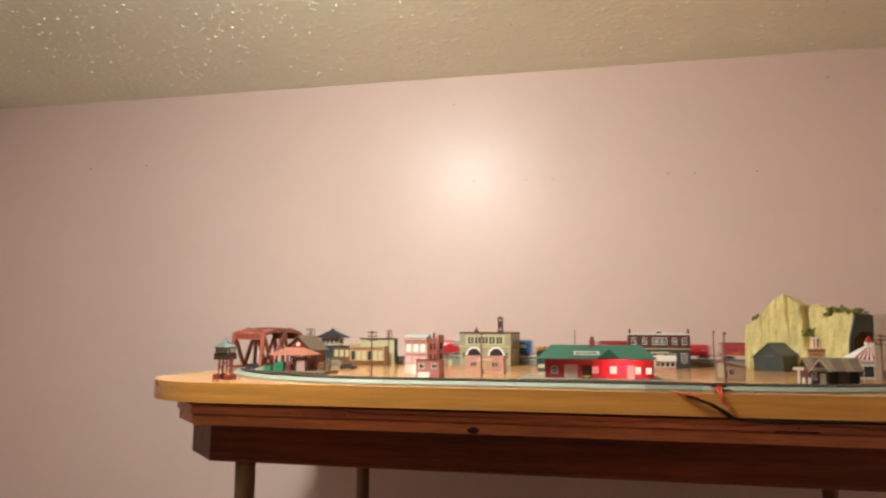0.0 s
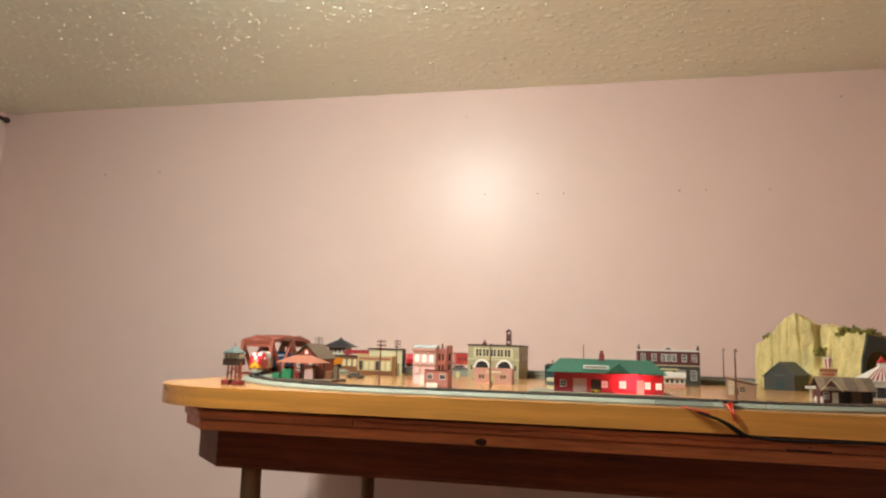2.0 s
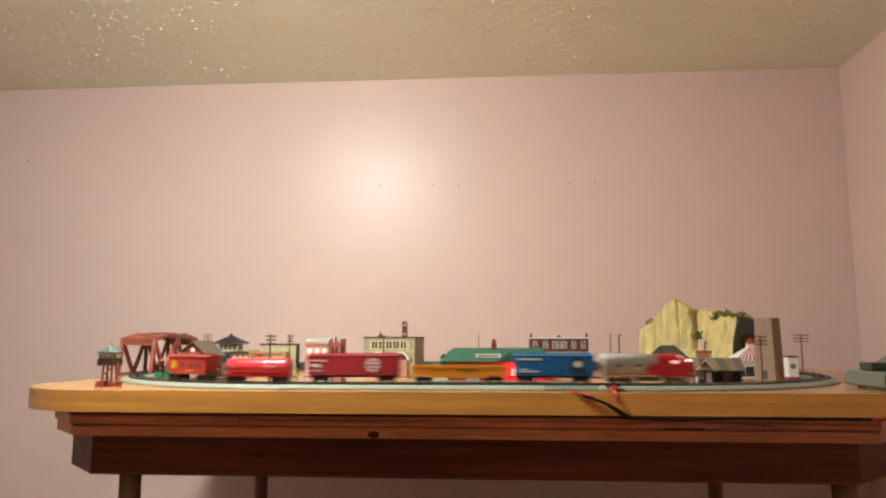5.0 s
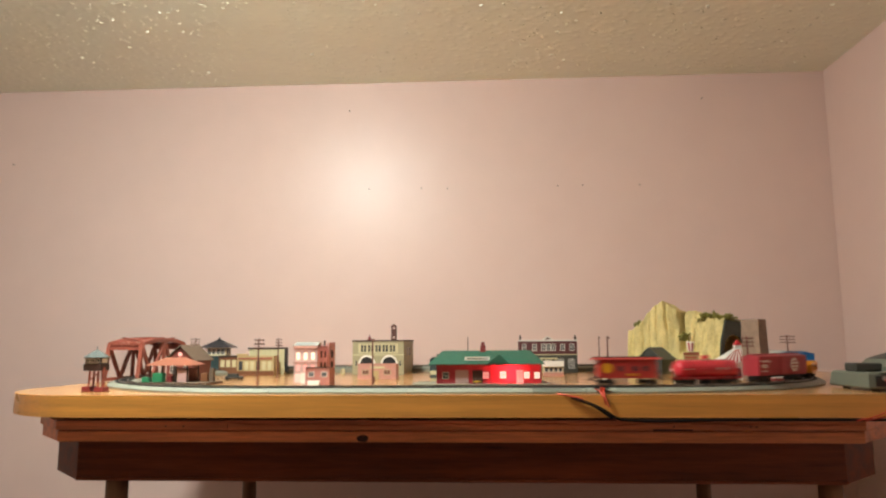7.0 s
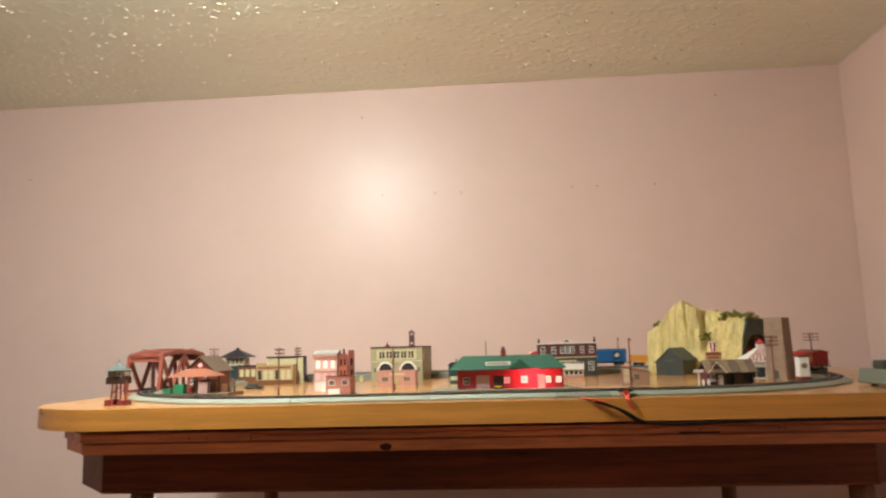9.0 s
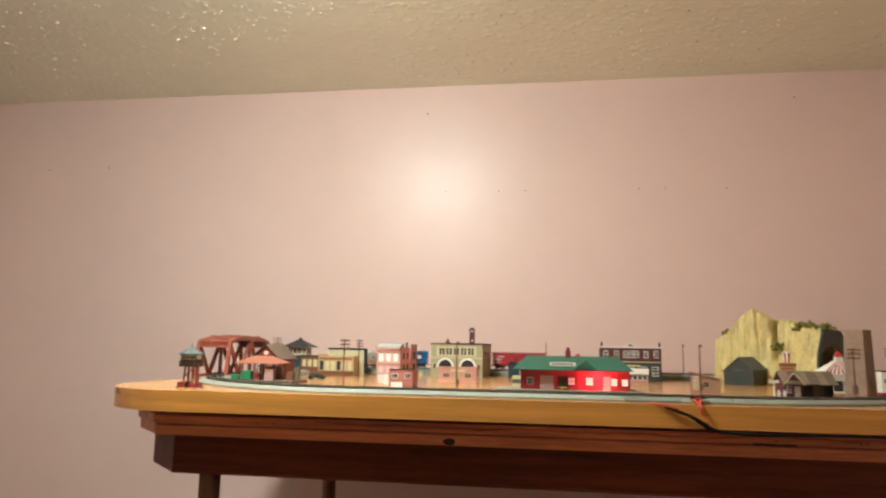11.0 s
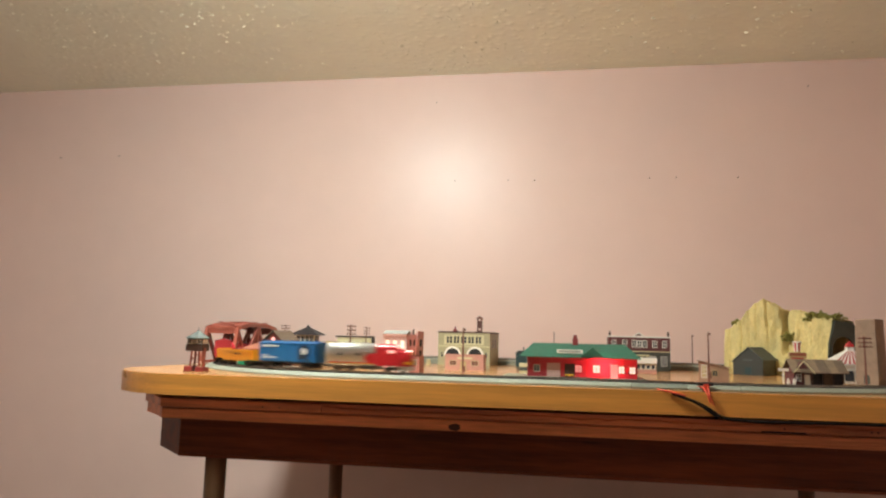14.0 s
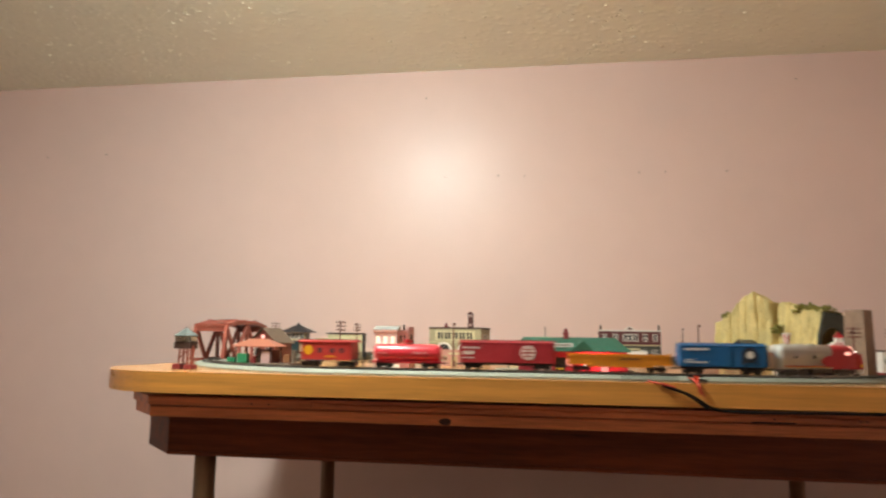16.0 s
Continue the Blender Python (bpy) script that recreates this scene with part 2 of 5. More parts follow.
def table():
    e = thing("table", pose(0, 0, 0), "reddish brown wooden table with clipped corners, under the layout board", "table")
    zt = ZB - BT - 0.006
    body = clipped(-0.820, 0.712, 1.221, 2.2, 0.085)
    part("tabletop", prism(bmesh.new(), body, "z", zt - 0.016, zt - 0.001), "tabletop", e, "worn reddish brown top edge")
    rnd = random.Random(7)

    def strip(x0, x1, y, z0, z1, depth, wear):
        """A worn edge strip: its upper arris is chipped and rounded off unevenly."""
        k = max(4, int((x1 - x0) / 0.008))
        rings, chip = [], 0.0
        for n in range(k + 1):
            x = x0 + (x1 - x0) * n / k
            chip = 0.7 * chip + 0.3 * rnd.uniform(0, 2 * wear)
            t, w = z1 - chip, 0.0012 + 0.6 * chip
            rings.append([(x, y + depth, z0), (x, y + 0.0008, z0), (x, y, z0 + 0.0010), (x, y + 0.0002, t - w), (x, y + w * 0.35, t - w * 0.35), (x, y + w, t), (x, y + depth, t)])
        return loft(bmesh.new(), rings)
    part("edge_strip", strip(-0.733, -0.43, 1.2165, zt - 0.0165, zt - 0.001, 0.0044, 0.0008), "tabletop", e)
    part("edge_strip", strip(-0.4294, 0.625, 1.2178, zt - 0.0165, zt - 0.003, 0.003, 0.0034), "tabletop", e, "chipped and worn edge")
    part("moulding", prism(bmesh.new(), clipped(-0.816, 0.708, 1.224, 2.196, 0.085), "z", zt - 0.037, zt - 0.0182), "tabletop", e)
    part("edge_strip", strip(-0.731, 0.623, 1.2195, zt - 0.037, zt - 0.0184, 0.0044, 0.0007), "tabletop", e)
    ap = clipped(-0.804, 0.698, 1.248, 2.17, 0.095)
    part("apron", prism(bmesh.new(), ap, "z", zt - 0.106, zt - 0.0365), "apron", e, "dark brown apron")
    part("bead", strip(-0.709, 0.603, 1.2452, zt - 0.1065, zt - 0.1005, 0.0026, 0.0003), "apronlight", e, "thin reddish bead")
    for x in (-0.646, 0.585):
        for y in (1.27, 1.98):
            part("leg", rod(bmesh.new(), (x, y, zt - 0.107), (x, y, 0.001 + 0.0026 * (0.7 - x)), 0.019, 20, 0.016), "leg", e, "", True)
    for kx, kz, ky, kw, kh in ((-0.197, -0.0305, 1.2192, 1.3, 0.75), (-0.196, -0.0395, 1.2472, 1.5, 0.5), (-0.118, -0.062, 1.2476, 0.9, 0.8)):
        kn = rod(bmesh.new(), (0, ky + 0.001, 0), (0, ky, 0), 0.0085, 22, 0.0075)
        for v in kn.verts:
            ang = math.atan2(v.co.z, v.co.x)
            w = 1 + 0.05 * math.sin(3 * ang + kx * 40) + 0.04 * math.sin(5 * ang)
            v.co.x, v.co.z = v.co.x * kw * w + kx, zt + kz + v.co.z * kh * w
        part("knot", kn, "knot" if ky < 1.23 else "apron", e, "dark knot in the wood")
    part("gash", cube(0.285, 0.35, 1.2166, 1.219, zt - 0.0172, zt - 0.0148), "dark", e, "dark gouge in the edge")
    rnd = random.Random(2)
    for i in range(5):
        x = rnd.uniform(-0.6, 0.5)
        part("nail_hole", rod(bmesh.new(), (x, 1.219, zt - 0.0105), (x, 1.2163, zt - 0.0105), 0.0014, 8), "dark", e)


table()


def rounded(x0, x1, y0, y1, r, k=14):
    pts = []
    for cx, cy, a0 in ((x1 - r, y0 + r, -90), (x1 - r, y1 - r, 0), (x0 + r, y1 - r, 90), (x0 + r, y0 + r, 180)):
        pts += [(cx + r * math.cos(radians(a0 + 90 * i / k)), cy + r * math.sin(radians(a0 + 90 * i / k))) for i in range(k + 1)]
    return pts


def board():
    e = thing("layout_board", pose(0, 0, 0), "thick honey coloured wooden board with rounded corners on the table", "board")
    part("edge", prism(bmesh.new(), rounded(BX0, BX1, BY0, BY1, 0.2), "z", ZB - BT, ZB - 0.0015), "board", e)
    part("surface", prism(bmesh.new(), rounded(BX0 + 0.0012, BX1 - 0.0012, BY0 + 0.0012, BY1 - 0.0012, 0.199), "z", ZB - 0.0016, ZB), "boardtop", e, "glossy varnished top")
    for x in (-0.55, 0.0, 0.5):
        part("batten", cube(x - 0.03, x + 0.03, 1.24, 2.15, ZB - BT - 0.0058, ZB - BT), "dark", e)


board()


# ---- the track ----
BED_H = 0.0085


def track():
    e = thing("train_track", pose(0, 0, 0), "oval of grey-green roadbed track with metal rails", "railway track")
    prof = [(0.031, 0), (0.031, 0.003), (0.0215, BED_H), (-0.0215, BED_H), (-0.031, 0.003), (-0.031, 0)]
    cuts = [0.0, 0.24, 0.455, 0.545, LEN] + [LEN + ARC * i / 6 for i in range(1, 7)] + [LEN + ARC + LEN * i / 3 for i in (1, 2, 3)] + [2 * LEN + ARC + ARC * i / 6 for i in range(1, 7)]
    for i, (a, b) in enumerate(zip(cuts, cuts[1:])):
        ribbon("roadbed", prof, a + 0.0004, b - 0.0004, 0.02, ZB, "roadbed2" if i == 2 else "roadbed", e, "darker grey terminal section" if i == 2 else "")
    # Added strip in the tie colour, so the gaps between ties look dark.
    ribbon("tie_gap_strip", [(0.0158, 0.0), (0.0158, 0.0005), (-0.0158, 0.0005), (-0.0158, 0.0)], 0, LOOP, 0.02, ZB + BED_H + 0.0001, "tie", e, "added dark strip that darkens the gaps between the ties")
    k = int(LOOP / 0.0098)
    bm = bmesh.new()
    for i in range(k):
        x, y, h = on_track(i * LOOP / k)
        bmesh.ops.create_cube(bm, size=1.0, matrix=pose(x, y, ZB + BED_H + 0.0007 + rise(y), 0, 0, math.degrees(h)) @ Matrix.Diagonal((0.0058, 0.030, 0.0014, 1)))
    tagged(part("tie", bm, "tie", e), kind="stuff")
    for o in (-0.00825, 0.00825):
        ribbon("rail", [(o - 0.0006, 0.0012), (o + 0.0006, 0.0012), (o + 0.0006, 0.0036), (o - 0.0006, 0.0036)], 0, LOOP, 0.015, ZB + BED_H, "rail", e)


track()
RAIL_Z = ZB + BED_H + 0.0036


# ---- model materials ----
def paint(name, rgb, *args, **more):
    """Model paint: each colour scaled to 0.9, toned down against the bright lamp."""
    return material(name, tuple(v * 0.9 for v in rgb), *args, **more)


M["housered"] = paint("house_red_brown", (132, 66, 56), 0.55, scale=120, vary=0.18, bump=0.2, bump_scale=600)
M["dullbrick"] = paint("dull_brick_plastic", (190, 122, 110), 0.55, scale=140, vary=0.15, bump=0.3, bump_scale=800)
M["rust"] = paint("bridge_red_plastic", (164, 84, 66), 0.5, scale=60, vary=0.12)
M["brickred"] = paint("brick_red_plastic", (140, 46, 46), 0.5, scale=120, vary=0.18, bump=0.3, bump_scale=700)
M["stationred"] = paint("thin_red_plastic", (206, 84, 94), 0.5, scale=70, vary=0.08, through=0.6)
M["pinkplastic"] = paint("thin_pink_plastic", (240, 208, 198), 0.45, scale=70, vary=0.08, through=0.4)
M["pinkbrick"] = paint("pink_brick_plastic", (208, 150, 134), 0.55, scale=140, vary=0.15, bump=0.3, bump_scale=800)
M["green"] = paint("green_shingle", (40, 92, 72), 0.5, scale=80, vary=0.15, bump=0.3, bump_scale=600)
M["tan"] = paint("tan_plastic", (198, 172, 122), 0.55, scale=80, vary=0.1)
M["olive"] = paint("olive_cream_plastic", (176, 166, 130), 0.55, scale=100, vary=0.12, bump=0.2, bump_scale=800)
M["cream"] = paint("cream_plastic", (216, 204, 160), 0.55, scale=80, vary=0.08)
M["brown"] = paint("brown_plastic", (126, 78, 46), 0.55, scale=80, vary=0.18)
M["darkbrown"] = paint("dark_brown_plastic", (66, 44, 36), 0.6, scale=80, vary=0.2)
M["maroon"] = paint("maroon_brick", (94, 40, 40), 0.55, scale=130, vary=0.18, bump=0.3, bump_scale=800)
M["teal"] = paint("dark_teal_plastic", (36, 62, 64), 0.55, scale=80, vary=0.15)
M["slate"] = paint("dark_slate_plastic", (62, 61, 53), 0.55, scale=90, vary=0.15, bump=0.2, bump_scale=500)
M["greyroof"] = paint("grey_brown_roof", (112, 92, 74), 0.65, scale=90, vary=0.2, bump=0.3, bump_scale=500)
M["blueroof"] = paint("blue_grey_roof", (84, 90, 86), 0.55, scale=90, vary=0.12)
M["blackroof"] = paint("charcoal_roof", (46, 44, 48), 0.55, scale=90, vary=0.2)
M["orange_roof"] = paint("orange_brown_roof", (164, 96, 72), 0.55, scale=90, vary=0.12)
M["stone"] = paint("grey_brown_stone", (158, 128, 106), 0.7, scale=60, vary=0.2, bump=0.6, bump_scale=260)
M["stonedark"] = paint("dark_grey_stone", (74, 76, 66), 0.75, scale=60, vary=0.25, bump=0.7, bump_scale=260)
M["rock"] = paint("yellow_painted_rock", (234, 211, 142), 0.7, scale=34, vary=0.28, stretch=(1, 1, 0.45), bump=0.8, bump_scale=120)
M["leaf"] = paint("model_foliage", (140, 132, 58), 0.8, scale=90, vary=0.35)
M["cement"] = paint("grey_platform", (140, 134, 112), 0.7, scale=60, vary=0.12)
M["beige"] = paint("thin_beige_plastic", (184, 144, 118), 0.5, scale=70, vary=0.08, through=0.25)
M["polewood"] = paint("pole_brown_plastic", (124, 78, 62), 0.6, scale=60, vary=0.15)
M["polered"] = paint("pole_red_plastic", (128, 74, 58), 0.6, scale=60, vary=0.15)
M["lit"] = paint("lit_window", (255, 236, 220), 0.4, glow=1.05, glow_rgb=(255, 226, 205))
M["litpink"] = paint("lit_pink_window", (255, 190, 180), 0.4, glow=0.7, glow_rgb=(255, 150, 145))
M["doorpale"] = paint("pale_rose_door", (206, 166, 160), 0.5, scale=80, vary=0.1)
M["towerbrown"] = paint("tower_brown_plastic", (104, 58, 48), 0.55, scale=80, vary=0.2)
M["crategreen"] = paint("crate_green_plastic", (40, 128, 84), 0.5, scale=80, vary=0.12)
M["lightroof"] = paint("weathered_tan_roof", (138, 114, 90), 0.65, scale=90, vary=0.25, bump=0.3, bump_scale=500)
M["litwarm"] = paint("warm_lit_window", (255, 232, 205), 0.4, glow=0.85, glow_rgb=(255, 218, 190))
# Side copy of the pink plastic, lightened because that side lies in shade.
M["pinkside"] = paint("pink_side_lightened", (240, 192, 186), 0.5, scale=140, vary=0.15, bump=0.3, bump_scale=800, through=0.5)
M["paleroof"] = paint("pale_blue_grey_roof", (160, 160, 154), 0.45, scale=90, vary=0.1)
M["yellow"] = paint("yellow_plastic", (224, 172, 40), 0.5, scale=80)
M["packgrey"] = paint("power_pack_grey", (112, 113, 97), 0.5, scale=50, vary=0.08)
M["wirered"] = paint("red_wire", (220, 76, 50), 0.45, scale=100)
M["wireblack"] = paint("black_wire", (30, 17, 11), 0.7, spec=0.15)
M["silver"] = paint("silver_paint", (208, 202, 192), 0.35, metal=0.35, scale=60, vary=0.06)
M["trainred"] = paint("red_paint", (196, 34, 40), 0.35, scale=60, vary=0.06)
M["boxred"] = paint("boxcar_red_paint", (176, 44, 52), 0.42, scale=60, vary=0.08)
M["tankred"] = paint("tank_red_paint", (220, 52, 64), 0.3, scale=60, vary=0.05)
M["caboosered"] = paint("caboose_red_paint", (190, 54, 46), 0.42, scale=60, vary=0.08)
M["trainblue"] = paint("blue_paint", (22, 100, 156), 0.42, scale=60, vary=0.06)
M["trainorange"] = paint("orange_paint", (226, 146, 32), 0.42, scale=60, vary=0.06)
M["trainyellow"] = paint("yellow_paint", (236, 170, 30), 0.35, scale=60, vary=0.05)
M["underframe"] = paint("underframe_black", (40, 36, 34), 0.6, scale=90)
M["truckgrey"] = paint("truck_grey", (96, 88, 80), 0.5, scale=90)
M["headlight"] = paint("headlight_glow", (255, 240, 225), 0.3, glow=4.5, glow_rgb=(255, 226, 214))
M["cabglow"] = paint("cab_window_glow", (255, 190, 180), 0.3, glow=1.3, glow_rgb=(255, 176, 160))
M["navy"] = paint("black_emblem", (28, 40, 56), 0.5)
M["stripe"] = paint("stripe_red", (190, 44, 48), 0.5, scale=80)


# ---- helpers for small buildings; the front lies at y = 0 and faces -y ----
def window(e, x, z, w, h, y=0.0, frame="white", pane="window", bars=1, rails=1, b=0.0009):
    bm = bmesh.new()
    for a, c in ((x - w / 2, x - w / 2 + b), (x + w / 2 - b, x + w / 2)):
        box(bm, a, c, y - 0.0009, y + 0.0006, z, z + h)
    for a, c in ((z, z + b), (z + h - b, z + h)):
        box(bm, x - w / 2 + b, x + w / 2 - b, y - 0.0009, y + 0.0006, a, c)
    for i in range(bars):
        q = x - w / 2 + w * (i + 1) / (bars + 1)
        box(bm, q - b * 0.35, q + b * 0.35, y - 0.0008, y + 0.0005, z + b, z + h - b)
    for i in range(rails):
        q = z + h * (i + 1) / (rails + 1)
        box(bm, x - w / 2 + b, x + w / 2 - b, y - 0.00075, y + 0.0005, q - b * 0.35, q + b * 0.35)
    f = part("window", bm, frame, e)
    part("pane", cube(x - w / 2 + b * 0.8, x + w / 2 - b * 0.8, y - 0.0003, y + 0.0004, z + b * 0.8, z + h - b * 0.8), pane, f)
    return f


def door(e, x, w, h, y=0.0, mat="white", z=0.0):
    bm = cube(x - w / 2, x + w / 2, y - 0.0009, y + 0.0006, z, z + h)
    box(bm, x - w / 2 - 0.0008, x - w / 2, y - 0.0013, y + 0.0006, z, z + h + 0.0008)
    box(bm, x + w / 2, x + w / 2 + 0.0008, y - 0.0013, y + 0.0006, z, z + h + 0.0008)
    box(bm, x - w / 2, x + w / 2, y - 0.0013, y + 0.0006, z + h, z + h + 0.0008)
    box(bm, x - w * 0.32, x + w * 0.32, y - 0.0013, y, z + h * 0.55, z + h * 0.88)
    box(bm, x - w * 0.32, x + w * 0.32, y - 0.0013, y, z + h * 0.12, z + h * 0.45)
    return part("door", bm, mat, e)


def shell(e, w, d, h, mat, t=0.0016, name="wall", x0=0.0):
    """Four thin walls, each its own piece; front from x0 to x0 + w."""
    part(name, cube(x0, x0 + w, 0, t, 0, h), mat, e)
    part(name, cube(x0, x0 + w, d - t, d, 0, h), mat, e)
    part(name, cube(x0, x0 + t, t, d - t, 0, h), mat, e)
    part(name, cube(x0 + w - t, x0 + w, t, d - t, 0, h), mat, e)


def hip(bm, x0, x1, y0, y1, z0, z1, inset, thick=0.0012):
    ym = (y0 + y1) / 2
    lo = [(x0, y0, z0), (x1, y0, z0), (x1, y1, z0), (x0, y1, z0)]
    v = [bm.verts.new(p) for p in lo] + [bm.verts.new((a, b, z0 + thick)) for a, b, _ in lo] + [bm.verts.new((x0 + inset, ym, z1)), bm.verts.new((x1 - inset, ym, z1))]
    for f in ((3, 2, 1, 0), (0, 1, 5, 4), (1, 2, 6, 5), (2, 3, 7, 6), (3, 0, 4, 7), (4, 5, 9, 8), (5, 6, 9), (6, 7, 8, 9), (7, 4, 8)):
        bm.faces.new([v[i] for i in f])
    return bm


def pyramid(bm, x0, x1, y0, y1, z0, z1, top=0.06):
    cx, cy = (x0 + x1) / 2, (y0 + y1) / 2
    k = [(x0, y0), (x1, y0), (x1, y1), (x0, y1)]
    return loft(bm, [[(a, b, z0) for a, b in k], [(a, b, z0 + 0.001) for a, b in k], [(cx + (a - cx) * top, cy + (b - cy) * top, z1) for a, b in k]])


def glow_lamp(name, x, y, z, watts, rgb):
    li = bpy.data.lights.new(name, "POINT")
    li.energy, li.color, li.shadow_soft_size = watts, rgb, 0.003
    o = new(name, li)
    o.location = (x, y, z)


# ---- the red station with a bulb inside ----
def station():
    e = thing("train_station", pose(-0.088, 1.452, ZB + 0.0042), "red plastic model station with green hipped roof, lit inside", "model building")
    w, d, h = 0.212, 0.082, 0.038
    part("floor_plate", cube(0.0005, w - 0.0005, 0.0018, d - 0.0018, 0.0, 0.0008), "cement", e)
    shell(e, w, d, h, "stationred")
    part("roof", hip(bmesh.new(), -0.016, w + 0.006, -0.014, d + 0.016, h, 0.0655, 0.026), "green", e, "green shingled hipped roof")
    bm = bmesh.new()
    prism(bm, [(0.103, h + 0.002), (0.148, h + 0.002), (0.1265, h + 0.021)], "y", -0.0165, 0.03)
    part("dormer", bm, "green", e, "small green gable")
    ch = cube(0.089, 0.1, d / 2 - 0.006, d / 2 + 0.006, 0.055, 0.076, 0.0004)
    box(ch, 0.091, 0.098, d / 2 - 0.004, d / 2 + 0.004, 0.076, 0.083, 0.0004)
    part("chimney", ch, "brickred", e, "red chimney")
    sg = part("sign", cube(0.058, 0.108, -0.0085, -0.0075, 0.0465, 0.0535), "white", e, "white sign with lettering too small to read")
    bm = bmesh.new()
    for i in range(9):
        box(bm, 0.062 + i * 0.0047, 0.0655 + i * 0.0047, -0.0089, -0.0084, 0.0485, 0.0515)
    part("lettering", bm, "slate", sg)
    for x in (0.0185,):
        window(e, x, 0.009, 0.0125, 0.014, pane="window")
    door(e, 0.045, 0.012, 0.026, mat="doorpale")
    door(e, 0.058, 0.012, 0.026, mat="doorpale")
    # Flat dark panel; the shade inside the porch opening is its colour.
    part("porch_opening", cube(0.073, 0.093, -0.0006, 0.0008, 0.001, 0.026), "darkbrown", e, "dark panel for the shade in a doorway")
    window(e, 0.1, 0.009, 0.014, 0.015, pane="litpink", frame="stationred")
    window(e, 0.1345, 0.009, 0.0145, 0.016, pane="lit", frame="dullbrick")
    door(e, 0.168, 0.0125, 0.026, mat="litpink")
    window(e, 0.182, 0.009, 0.0125, 0.015, pane="lit", frame="dullbrick")
    window(e, 0.2025, 0.009, 0.0125, 0.014, pane="lit", frame="dullbrick")
    glow_lamp("station_bulb", -0.088 + 0.150, 1.452 + 0.02, ZB + 0.028, 1.2, (1.0, 0.8, 0.76))
    t = thing("station_platform", pose(-0.145, 1.425, ZB), "grey plastic station platform with sloped end", "platform")
    part("slab", prism(bmesh.new(), [(0, 0), (0.012, 0.004), (0.285, 0.004), (0.29, 0)], "y", 0, 0.125), "cement", t)
    c = thing("baggage_cart", pose(-0.088 + 0.08, 1.441, ZB + 0.0042), "yellow baggage cart with dark boxes on the platform", "cart")
    part("bed", cube(-0.006, 0.010, -0.003, 0.003, 0.0025, 0.006, 0.0003), "yellow", c)
    part("crate", cube(-0.005, 0.0, -0.0025, 0.0025, 0.006, 0.012, 0.0003), "darkbrown", c)
    part("crate", cube(0.0045, 0.009, -0.0025, 0.0025, 0.006, 0.0105, 0.0003), "darkbrown", c)
    for x in (-0.003, 0.007):
        part("wheel", rod(bmesh.new(), (x, -0.0034, 0.0022), (x, 0.0034, 0.0022), 0.0022, 12), "black", c)


station()


def back_sheds():
    e = thing("dark_shed", pose(-0.15, 2.05, ZB), "small black-green shed behind the station roof", "model building")
    part("body", cube(0, 0.03, 0, 0.03, 0, 0.038), "teal", e)
    part("roof", pyramid(bmesh.new(), -0.002, 0.032, -0.002, 0.032, 0.038, 0.046, 0.5), "black", e)
    part("stovepipe", rod(bmesh.new(), (0.022, 0.015, 0.042), (0.022, 0.015, 0.056), 0.0016, 8), "black", e)
    # Small bluish sign, built as a pale block with a band.
    c = thing("pale_sign_block", pose(-0.113, 1.60, ZB), "small pale bluish sign behind the station, built as a banded block", "crate")
    part("body", cube(0, 0.018, 0, 0.012, 0, 0.024, 0.0006), "cream", c)
    part("band", cube(-0.0004, 0.0184, -0.0006, 0.0, 0.008, 0.016), "blueroof", c)


back_sheds()


